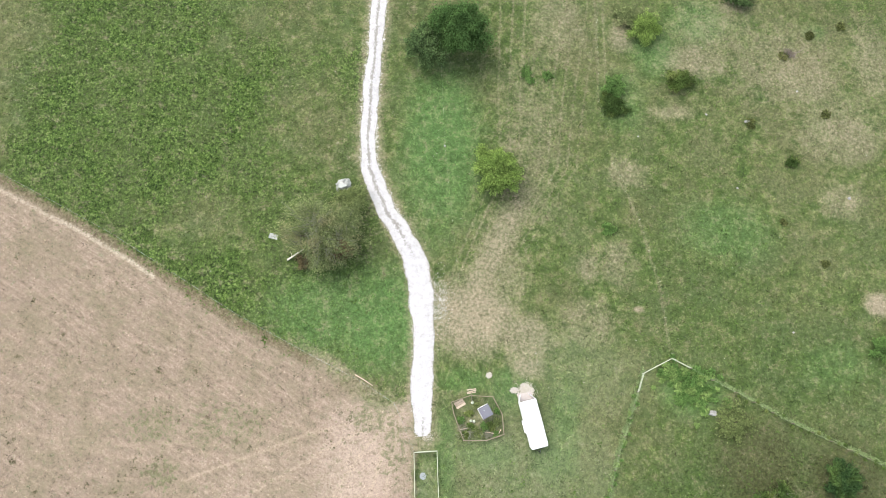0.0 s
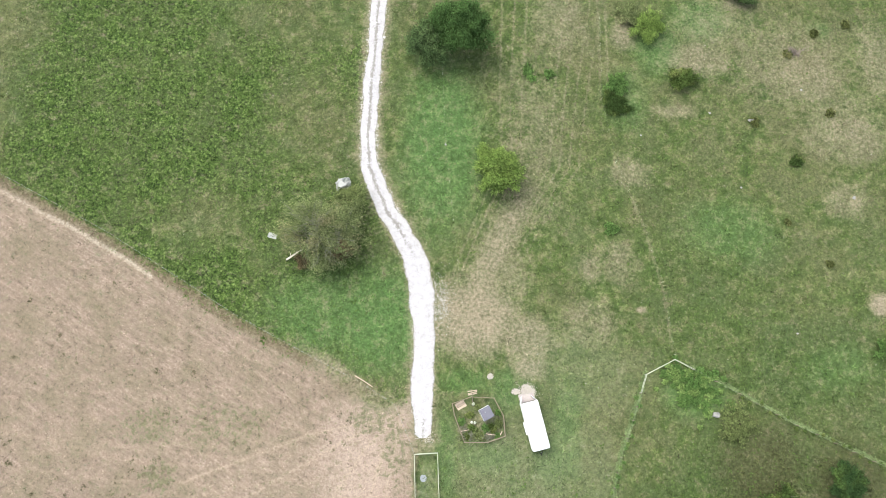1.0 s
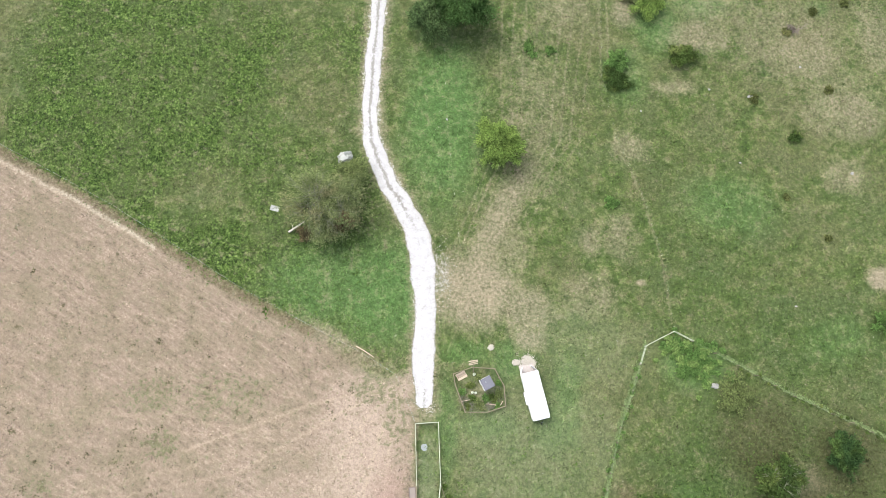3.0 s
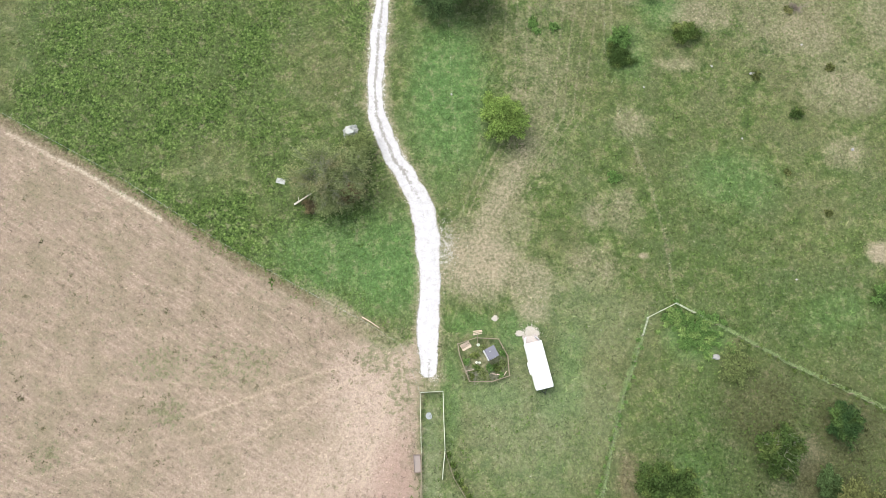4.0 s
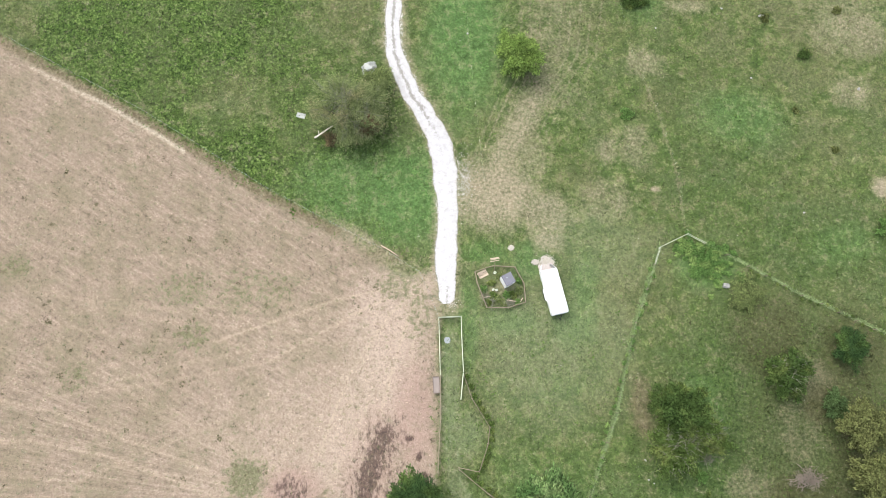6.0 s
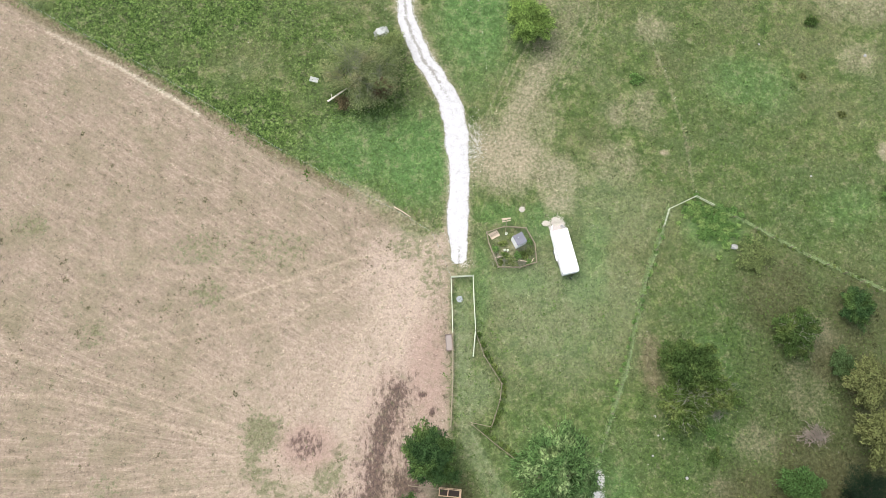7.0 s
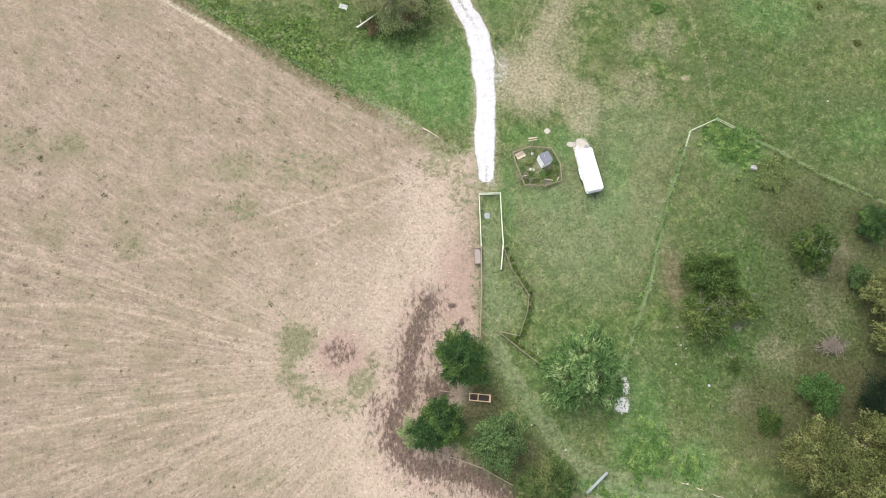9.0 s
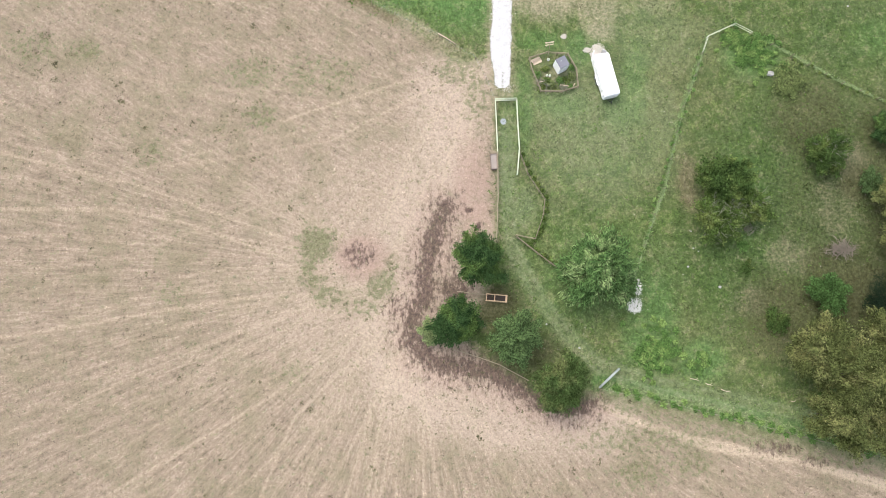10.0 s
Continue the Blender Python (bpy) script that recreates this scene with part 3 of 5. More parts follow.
    z["verge"] = most(0.9 * fall(to_line(x, y, VERGE), 0.35, 1.3), 0.4 * spot(x, y, -14, 0.5, 6, 2.5), 0.72 * spot(x, y, 27.3, -22.6, 2.2, 6))
    z["ridge"] = most(0.95 * fall(to_line(x, y, TRACKS[-1]), 0.12, 0.42), 0.6 * fall(to_line(x, y, TRACKS[-2]), 0.10, 0.4))
    z["lane"] = most(fall(np.abs(to_line(x, y, LANE) - 0.75), 0.05, 0.34) * 0.8, 0.42 * fall(to_line(x, y, LANE), 0.8, 2.0), 0.7 * spot(x, y, -2.3, -20, 1.9, 13), 0.6 * spot(x, y, 0.2, -27, 3.0, 4.5), 0.5 * spot(x, y, 12, -14, 13, 15), 0.35 * spot(x, y, 22, 2, 12, 8), 0.4 * spot(x, y, 22, -12, 6, 10), *[0.32 * fall(to_line(x, y, line), 0.08, 0.35) for line in HEDGES])
    return {k: v.astype(np.float32) for k, v in z.items()}


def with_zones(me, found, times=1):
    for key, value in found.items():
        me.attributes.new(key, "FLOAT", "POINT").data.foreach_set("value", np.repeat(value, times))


def swell(x, y):
    """The slight unevenness of the ground."""
    return 0.10 * np.sin(x * 0.21 + 1.3 * np.sin(y * 0.13)) * np.sin(y * 0.17 + 0.8) + 0.05 * np.sin(x * 0.9 + y * 0.5) * np.sin(y * 0.8 - x * 0.3)


def make_ground():
    steps = lambda lo, hi, gap: np.concatenate([lo - np.array([2400, 1200, 600, 300, 150, 70, 30, 10]), np.arange(lo, hi, gap), hi + np.array([10, 30, 70, 150, 300, 600, 1200, 2400])])
    xs, ys = steps(-92, 92, 0.34), steps(-80, 84, 0.34)
    gx, gy = np.meshgrid(xs, ys)
    x, y = gx.ravel(), gy.ravel()
    flat = fall(np.maximum(np.abs(x), np.abs(y)), 92, 150)
    co = np.stack([x, y, swell(x, y) * flat], 1).astype(np.float32)
    nx, ny = len(xs), len(ys)
    i = (np.arange(ny - 1)[:, None] * nx + np.arange(nx - 1)[None, :]).ravel()
    quads = np.stack([i, i + 1, i + nx + 1, i + nx], 1).astype(np.int32)
    me = bpy.data.meshes.new("ground")
    me.vertices.add(len(co))
    me.vertices.foreach_set("co", co.ravel())
    me.loops.add(quads.size)
    me.loops.foreach_set("vertex_index", quads.ravel())
    me.polygons.add(len(quads))
    me.polygons.foreach_set("loop_start", np.arange(0, quads.size, 4, dtype=np.int32))
    me.update(calc_edges=True)
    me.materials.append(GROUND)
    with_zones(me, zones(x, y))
    tagged(new("ground", me), "green pasture beside a dry trampled brown field", "ground", kind="structure")


make_ground()


def level(x, y):
    return float(swell(np.array([x]), np.array([y]))[0])


# ---- the gravel road ----
def smooth_line(line, gap):
    """A line resampled through its points as a Catmull-Rom curve."""
    p = np.array(line, float)
    p = np.vstack([2 * p[0] - p[1], p, 2 * p[-1] - p[-2]])
    out = []
    for i in range(1, len(p) - 2):
        n = max(2, int(np.hypot(*(p[i + 1] - p[i])[:2]) / gap))
        for t in np.arange(n) / n:
            out.append(0.5 * (2 * p[i] + (p[i + 1] - p[i - 1]) * t + (2 * p[i - 1] - 5 * p[i] + 4 * p[i + 1] - p[i + 2]) * t * t + (3 * p[i] - p[i - 1] - 3 * p[i + 1] + p[i + 2]) * t ** 3))
    return np.array(out + [p[-2]])


def make_road():
    line = smooth_line(ROAD, 0.3)
    side = np.gradient(line[:, :2], axis=0)
    side = np.stack([side[:, 1], -side[:, 0]], 1) / np.hypot(side[:, 0], side[:, 1])[:, None]
    n, k = len(line), 13
    verts, across, grown = [], [], []
    rng = np.random.RandomState(3)
    edge = [np.convolve(rng.normal(0, 0.5, n + 14), np.hanning(17)[1:-1] / 8, "valid") + 0.1 * np.sin(np.arange(n) * 0.11 + s) for s in (0, 2)]
    for i in range(n):
        taper = min(1.0, (n - i) / 4 + 0.25)
        lo, hi = -line[i, 2] / 2 - 0.22 + edge[0][i], line[i, 2] / 2 + 0.22 + edge[1][i]
        for j in range(k):
            u = j / (k - 1)
            x, y = line[i, :2] + side[i] * (lo + (hi - lo) * u) * taper
            camber = 0.06 * (1 - (2 * u - 1) ** 2) - 0.035 * math.exp(-((abs(2 * u - 1) - 0.5) / 0.16) ** 2)
            verts.append((x, y, level(x, y) + (0.008 if 0 < j < k - 1 else -0.05) + camber))
            across.append(2 * u - 1)
            grown.append(max(min(1, max(0, (y - 12) / 14)), min(0.8, max(0, -y / 6))))
    faces = [(i * k + j, (i + 1) * k + j, (i + 1) * k + j + 1, i * k + j + 1) for i in range(n - 1) for j in range(k - 1)]
    me = mesh_of("road", verts, [f[::-1] for f in faces], GRAVEL, True)
    me.attributes.new("across", "FLOAT", "POINT").data.foreach_set("value", across)
    me.attributes.new("grown", "FLOAT", "POINT").data.foreach_set("value", grown)
    tagged(new("road", me), "white gravel farm track with grass growing along its middle", "road", kind="structure")
    # loose stones along its edges and at its end
    rng = np.random.RandomState(8)
    corner = np.array([(1, 0, 0), (0, 1, 0), (-1, 0, 0), (0, -1, 0), (0, 0, 1), (0, 0, -1)], float)
    tri = np.array([(0, 1, 4), (1, 2, 4), (2, 3, 4), (3, 0, 4)])
    pick = rng.randint(0, n, 9000)
    off = rng.choice([-1, 1], 9000) * (line[pick, 2] / 2 + rng.exponential(0.12, 9000) - 0.5)
    c = line[pick, :2] + side[pick] * off[:, None]
    extra = np.stack([rng.normal(-0.2, 0.9, 700), rng.normal(14, 2.4, 700)], 1)
    tail = np.stack([rng.normal(-2.2, 0.5, 160), rng.normal(-7.0, 0.5, 160)], 1)
    c = np.vstack([c, extra, tail])
    r = rng.uniform(0.02, 0.075, len(c))
    pos = np.column_stack([c, swell(c[:, 0], c[:, 1]) + r * 0.3])
    shape = corner[None] * (r[:, None, None] * rng.uniform(0.6, 1.3, (len(c), 6, 3)))
    tagged(new("gravel", soup("gravel", (pos[:, None] + shape)[:, tri].reshape(-1, 3), 3, STONE)), "loose white gravel scattered along the track", "gravel", kind="stuff")


make_road()


# ---- trees and shrubs ----
def crown_cloud(rng, radius, low, high, lobes, count, leaf, slim=0.5, droop=0.0):
    """Leaves as small folded rhombs in sprays along many boughs of unequal length; returns their corners and the boughs' ends."""
    n = lobes * 3
    az = np.arange(n) * 2.39996 + rng.uniform(-0.35, 0.35, n)
    up = rng.uniform(-0.2, 1.0, n) ** 1.0
    flat = np.sqrt(np.clip(1 - up ** 2, 0, 1))
    p1, p2, p3 = rng.uniform(0, 6.28, 3)
    lop = 1 + 0.14 * np.sin(2 * az + p1) + 0.10 * np.sin(3 * az + p2) + 0.08 * np.sin(5 * az + p3)
    reach = rng.uniform(0.7, 1.1, n)
    heart = low + 0.35 * (high - low)
    bough = np.column_stack([radius * lop * flat * np.cos(az) * reach, radius * lop * flat * np.sin(az) * reach, np.where(up > 0, (high - heart), (heart - low)) * up * reach])
    weight = (0.3 + flat) * rng.uniform(0.3, 1.6, n)
    pick = rng.choice(n, count, p=weight / weight.sum())
    t = 1 - rng.rand(count) ** 1.3 * 0.62
    wide = radius * 0.125 * (1.25 - 0.75 * t) + 0.05
    p = bough[pick] * t[:, None] + rng.normal(0, 1, (count, 3)) * wide[:, None] * np.array([1, 1, 0.6])
    p[:, 2] += heart - droop * 0.12 * radius * t ** 2
    p[:, 2] = np.maximum(p[:, 2], 0.08)
    d = bough[pick] / np.linalg.norm(bough[pick], axis=1)[:, None]
    nrm = d * 0.35 + rng.normal(0, 0.45, (count, 3)) + np.array([0, 0, 0.95])
    nrm /= np.linalg.norm(nrm, axis=1)[:, None]
    along = d + rng.normal(0, 0.5, (count, 3)) - droop * np.array([0, 0, 0.4])
    along -= nrm * (along * nrm).sum(1)[:, None]
    along /= np.linalg.norm(along, axis=1)[:, None]
    across = np.cross(nrm, along)
    size = leaf * rng.uniform(0.5, 1.4, count)[:, None]
    a, b, fold = along * size, across * size * slim, nrm * size * 0.12
    corners = np.stack([p - a, p + b * 0.9 + fold, p + a * 0.9, p - b * 0.9 + fold], 1)
    ends = bough[rng.permutation(n)[:lobes]] * 0.62 + np.array([0, 0, heart])
    return corners.reshape(-1, 3), ends, np.full(lobes, radius * 0.36)


def limb(build, rng, start, end, r0, r1):
    s, t = Vector(start), Vector(end)
    mid = s.lerp(t, 0.5) + Vector(rng.normal(0, 0.08, 3)) * (t - s).length + Vector((0, 0, 0.08 * (t - s).length))
    build.tube([s, mid, t], [r0, (r0 + r1) / 2, r1], 6)


def tree(name, x, y, radius, height, mat, label, category="tree", seed=1, count=9000, leaf=0.3, slim=0.5, droop=0.0, low=0.25, lobes=26, stems=1, twigs=0, turn=0.0, bark=None, group="", gaps=()):
    rng = np.random.RandomState(seed)
    base = thing(name, x, y, level(x, y), turn, label, category, group)
    corners, cs, rs = crown_cloud(rng, radius, height * low, height, lobes, int(count * 1.85), leaf * 0.66, slim, droop)
    for gx, gy, gr in gaps:
        heart = corners.reshape(-1, 4, 3).mean(1)
        near = np.hypot(heart[:, 0] - gx, heart[:, 1] - gy) + rng.normal(0, 0.25 * gr, len(heart))
        corners = corners.reshape(-1, 4, 3)[near > gr].reshape(-1, 3)
    b = Build()
    r = max(0.012 if height < 0.8 else 0.05, 0.028 * height)
    fork = height * max(low, 0.15) * 1.1
    for k in range(stems):
        a = 6.2832 * k / stems
        off = 0 if stems == 1 else radius * 0.12
        foot = (off * math.cos(a), off * math.sin(a), -0.1)
        top = (off * 2 * math.cos(a), off * 2 * math.sin(a), fork)
        b.tube([foot, (foot[0] * 1.1, foot[1] * 1.1, 0.15), top], [r * 1.5, r * 1.1, r * 0.8], 8)
        for c in cs[k::stems][:: max(1, lobes // 14)]:
            limb(b, rng, top, tuple(c), r * 0.5, r * 0.12)
    part("trunk", b.data("trunk", bark or (STALK if height < 0.8 else BARK), True), base)
    part("crown", soup("crown", corners, 4, mat), base)
    if twigs:
        b = Build()
        for k in range(twigs):
            c, lr = cs[rng.randint(len(cs))], rs[rng.randint(len(rs))]
            d = rng.normal(size=3)
            d[2] = abs(d[2]) + 0.3
            d /= np.linalg.norm(d)
            e = c + d * lr * rng.uniform(0.9, 1.25)
            m = (c + e) / 2 + rng.normal(0, 0.12, 3)
            b.tube([c, m, e], [0.05, 0.035, 0.012], 3)
            for q in range(2):
                f = e + (rng.normal(size=3) * 0.3 + d * 0.25) * lr
                b.tube([m, (m + f) / 2 + rng.normal(0, 0.05, 3), f], [0.03, 0.02, 0.008], 3)
        part("branchwork", b.data("branchwork", TWIG), base, "bare grey twigs")
    return base


DEEP = leaves("deep_green_leaves", (0.022, 0.048, 0.018), (0.046, 0.086, 0.028), (0.082, 0.130, 0.036))
FRESH = leaves("fresh_green_leaves", (0.060, 0.124, 0.032), (0.128, 0.208, 0.064))
SOFT = leaves("soft_green_leaves", (0.052, 0.094, 0.036), (0.105, 0.152, 0.060))
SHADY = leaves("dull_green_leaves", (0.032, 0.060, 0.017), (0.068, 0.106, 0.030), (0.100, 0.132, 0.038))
THORN = leaves("thorn_leaves", (0.045, 0.075, 0.018), (0.098, 0.146, 0.040), (0.128, 0.158, 0.050))
ASH = leaves("ash_leaves", (0.034, 0.074, 0.022), (0.080, 0.140, 0.042))
OLIVE = leaves("olive_leaves", (0.046, 0.060, 0.020), (0.122, 0.138, 0.048), (0.170, 0.174, 0.072), 0.4, 1.85)
BROWNISH = leaves("fading_leaves", (0.108, 0.142, 0.056), (0.205, 0.240, 0.108), (0.205, 0.198, 0.108))
SILVER = leaves("pale_willow_leaves", (0.034, 0.080, 0.024), (0.125, 0.200, 0.072), (0.215, 0.285, 0.128), 0.35, 1.9)
BUSH = leaves("bramble_leaves", (0.042, 0.076, 0.028), (0.085, 0.125, 0.048))
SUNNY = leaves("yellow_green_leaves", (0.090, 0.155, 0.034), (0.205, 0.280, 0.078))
NETTLE = leaves("nettle_leaves", (0.115, 0.185, 0.055), (0.200, 0.280, 0.095))
PALE = leaves("pale_shrub_leaves", (0.110, 0.150, 0.062), (0.215, 0.255, 0.125))
ELDER = leaves("elder_leaves", (0.095, 0.128, 0.044), (0.180, 0.212, 0.088))
DROOPING = leaves("drooping_leaves", (0.036, 0.068, 0.022), (0.088, 0.126, 0.040), (0.110, 0.126, 0.050))
LITTER = leaves("yellowing_leaves", (0.080, 0.095, 0.034), (0.145, 0.155, 0.062))

# by the field's corner
tree("walnut_tree", -7.3, -36.0, 4.0, 8.0, DEEP, "dark green broad tree on trampled mud", seed=11, count=12000, leaf=0.25, lobes=34)
tree("walnut_tree", -10.6, -45.3, 3.7, 6.6, DEEP, "dark dense round tree beside a pale shrub", seed=77, count=10500, leaf=0.25, lobes=38)
tree("pale_shrub", -14.4, -46.9, 1.9, 3.0, PALE, "pale green shrub against a dark tree", "shrub", seed=13, count=2600, leaf=0.24, low=0.1, lobes=10, stems=3)
tree("plum_tree", -2.0, -47.6, 3.9, 7.6, SOFT, "soft grey-green tree with loose foliage", seed=14, count=9000, leaf=0.27, lobes=26)
tree("plum_tree", 4.9, -54.6, 3.9, 7.2, DROOPING, "dull green tree at the mud's edge", seed=15, count=11000, leaf=0.36, slim=0.26, droop=0.6, lobes=34)
tree("willow_tree", 10.9, -37.2, 6.1, 9.6, SILVER, "tall willow with long drooping pale leaves", seed=16, count=11500, leaf=0.50, slim=0.27, droop=0.8, lobes=26, gaps=((-1.2, 2.2, 0.9), (1.3, -1.4, 0.9), (-3.0, -1.6, 0.7), (3.6, 1.6, 0.8)))
# shrubs of the eastern paddock
tree("hawthorn_bush", 32.0, -23.0, 4.3, 6.8, SHADY, "large dark green bush with yellow-green tips", "bush", seed=17, count=9500, leaf=0.27, low=0.08, lobes=26, stems=4)
tree("hawthorn_bush", 31.2, -28.4, 4.3, 5.6, THORN, "half-bare bush with grey stems", "bush", seed=18, count=5200, leaf=0.25, low=0.08, lobes=24, stems=5, twigs=80)
tree("hawthorn_bush", 35.8, -26.6, 3.7, 4.4, THORN, "loose low bush beside a larger one", "bush", seed=19, count=5200, leaf=0.24, low=0.08, lobes=16, stems=4, twigs=40)
tree("hawthorn_bush", 50.0, -17.6, 3.5, 4.4, SHADY, "olive green bush in shady grass", "bush", seed=20, count=6500, leaf=0.27, low=0.08, lobes=20, stems=4, twigs=50)
tree("juniper_bush", 60.6, -13.4, 3.0, 3.6, DEEP, "dark green bush in pasture", "bush", seed=21, count=4500, leaf=0.25, low=0.06, lobes=16, stems=3)
tree("young_tree", 48.1, -40.6, 3.1, 4.4, ASH, "fresh green young tree beneath larger trees", seed=22, count=6000, leaf=0.28, low=0.12, lobes=20)
tree("bramble_bush", 57.6, -22.4, 2.4, 2.0, BUSH, "low dark bramble bush", "bush", seed=23, count=2400, leaf=0.24, low=0.05, lobes=12, stems=3)
tree("bramble_bush", 40.4, -45.2, 2.2, 0.9, SHADY, "low dark bramble in shady grass", "bush", seed=25, count=1300, leaf=0.22, low=0.05, lobes=12, stems=3)
tree("bramble_bush", 36.0, -36.6, 1.2, 0.7, SHADY, "small dark bramble in shady grass", "bush", seed=26, count=500, leaf=0.2, low=0.05, lobes=8, stems=3)
tree("bramble_bush", 45.4, -5.0, 3.1, 1.0, ELDER, "low loose greyish bramble bush by a fence", "bush", seed=24, count=1700, leaf=0.24, low=0.05, lobes=16, stems=4)
# the wood's edge
for i, (x, y, r, h) in enumerate([(43.2, -49.4, 4.8, 11.0), (48.5, -53.2, 5.6, 13.0), (46.2, -59.4, 4.8, 10.5), (54.5, -48.5, 4.8, 11.0), (54.0, -59.5, 5.2, 12.0), (61.0, -54.0, 5.6, 13.0)]):
    tree("oak_tree", x, y, r, h, OLIVE, "large olive-green oak tree at a wood's edge", seed=30 + i, count=13500, leaf=0.27, lobes=30, group="oaks at the wood's edge", gaps=[(0.62 * r * math.cos(2.1 * k + i), 0.62 * r * math.sin(2.1 * k + i), 0.16 * r) for k in range(4)])
# an added near-black crown that stands for the shaded gap between the oaks
tree("conifer_tree", 57.6, -42.0, 4.3, 5.4, leaves("dark_needles", (0.008, 0.016, 0.010), (0.016, 0.030, 0.015)), "very dark green conifer between oaks", seed=40, count=7000, leaf=0.2, slim=0.3, low=0.08, lobes=24)
for i, (x, y, r, h) in enumerate([(60.0, -25.4, 3.8, 6.0), (60.5, -33.0, 4.2, 7.0)]):
    tree("maple_tree", x, y, r, h, LITTER, "yellowing tree at a wood's edge", seed=42 + i, count=7500, leaf=0.3, lobes=22)
# along the track and in the northern pasture
tree("pear_tree", -18.9, 24.4, 6.3, 8.0, BROWNISH, "large grey-brown tree with thin fading leaves", seed=50, count=14500, leaf=0.24, slim=0.36, low=0.06, lobes=46, stems=3, twigs=150, gaps=((-2.6, -0.7, 1.15), (1.6, 3.6, 0.6)))
tree("plum_bush", -16.2, 21.6, 1.7, 6.2, leaves("reddening_leaves", (0.095, 0.078, 0.042), (0.155, 0.112, 0.068)), "reddish brown bush beneath a fading tree", "bush", seed=48, count=1500, leaf=0.22, low=0.06, lobes=14, stems=3)
tree("plum_bush", -22.5, 20.3, 1.3, 1.6, leaves("rusty_leaves", (0.100, 0.080, 0.042), (0.150, 0.125, 0.070)), "low rusty brown bush by a bleached log", "bush", seed=47, count=700, leaf=0.2, low=0.06, lobes=10, stems=3)
tree("elder_bush", -15.0, 30.2, 2.9, 3.8, ELDER, "olive green elder bush beside a pale boulder", "bush", seed=59, count=3600, leaf=0.22, low=0.06, lobes=16, stems=3)
tree("ash_tree", 2.6, 60.4, 5.3, 9.0, ASH, "large dark green tree beside pasture", seed=51, count=15000, leaf=0.27, lobes=38)
tree("ash_tree", -2.9, 58.4, 3.8, 6.0, SOFT, "smaller dull green tree beside a larger one", seed=52, count=6500, leaf=0.27, lobes=20)
tree("hazel_bush", 8.9, 35.6, 4.1, 5.4, SUNNY, "bright yellow-green hazel bush on worn pasture", "bush", seed=53, count=8500, leaf=0.3, slim=0.4, low=0.06, lobes=24, stems=5)
tree("juniper_bush", 41.9, 53.3, 2.2, 2.4, THORN, "dark round bush in pasture", "bush", seed=54, count=3600, leaf=0.24, low=0.05, lobes=14, stems=3)
tree("juniper_bush", 30.4, 52.2, 2.2, 1.8, FRESH, "loose green bush in pasture", "bush", seed=55, count=2400, leaf=0.24, low=0.05, lobes=10, stems=3)
tree("juniper_bush", 29.9, 48.6, 2.4, 1.5, SHADY, "low spreading grey-green bush in pasture", "bush", seed=56, count=2500, leaf=0.24, low=0.05, lobes=12, stems=3)
tree("broom_bush", 36.8, 63.4, 3.2, 2.6, SUNNY, "yellow-green broom bush in pasture", "bush", seed=57, count=3800, leaf=0.26, slim=0.35, low=0.05, lobes=16, stems=4)
tree("bracken_clump", 33.4, 66.0, 2.2, 1.4, BROWNISH, "browning bracken beside a broom bush", "bracken", seed=49, count=1800, leaf=0.26, slim=0.3, low=0.05, lobes=12, stems=4)
tree("broom_bush", 54.8, 70.4, 2.6, 2.4, BUSH, "dark low bush in pasture", "bush", seed=58, count=2400, leaf=0.24, low=0.05, lobes=12, stems=3)
for i, (x, y, r) in enumerate([(60.6, 38.4, 1.1), (67.8, 47.5, 0.9), (54.3, 45.7, 1.0), (67.2, 63.2, 0.9), (73.2, 65.0, 0.9), (62.0, 59.0, 1.0), (57.8, 27.5, 0.6), (71.0, 6.5, 2.2), (73.5, 10.0, 1.6), (64.0, 20.5, 0.7)]):
    tree("small_bush", x, y, r, r * (1.0 if i in (0, 7, 8) else 0.5), SHADY if i == 0 else FRESH if i == 7 else OLIVE, "small dark bush in rough pasture" if i == 0 else "small loose bush in rough pasture", "bush", seed=60 + i, count=int((700 if i in (0, 7, 8) else 260) * r + 120), leaf=0.2, low=0.05, lobes=8, stems=3, group="small bushes in pasture")
rng = random.Random(21)
CLUMPS = [(28.0, 26.1, 1.3), (14.9, 55.0, 1.2), (18.6, 54.3, 1.0), (15.6, 53.4, 0.8), (35.6, -33.0, 1.1), (36.2, -25.8, 1.3), (36.8, -29.0, 1.0)]
for cx, cy, sx, sy, n in ((20.6, -49.6, 2.6, 2.4, 64), (37.0, 2.4, 2.6, 1.4, 44), (40.4, -0.4, 2.6, 2.0, 56), (27.2, -51.6, 1.6, 1.4, 10)):
    CLUMPS += [(cx + rng.gauss(0, sx * 0.8), cy + rng.gauss(0, sy * 0.8), rng.uniform(0.3, 0.72)) for k in range(n)]
for i, (x, y, r) in enumerate(CLUMPS):
    tree("nettle_clump", x, y, r, rng.uniform(0.3, 0.6), FRESH if i % 3 or i < 7 else NETTLE, "bright green clump of tall weeds", "weeds", seed=180 + i, count=int(260 * r * r + 50), leaf=0.21, slim=0.6, low=0.1, lobes=8, stems=3, group="clumps of tall weeds")


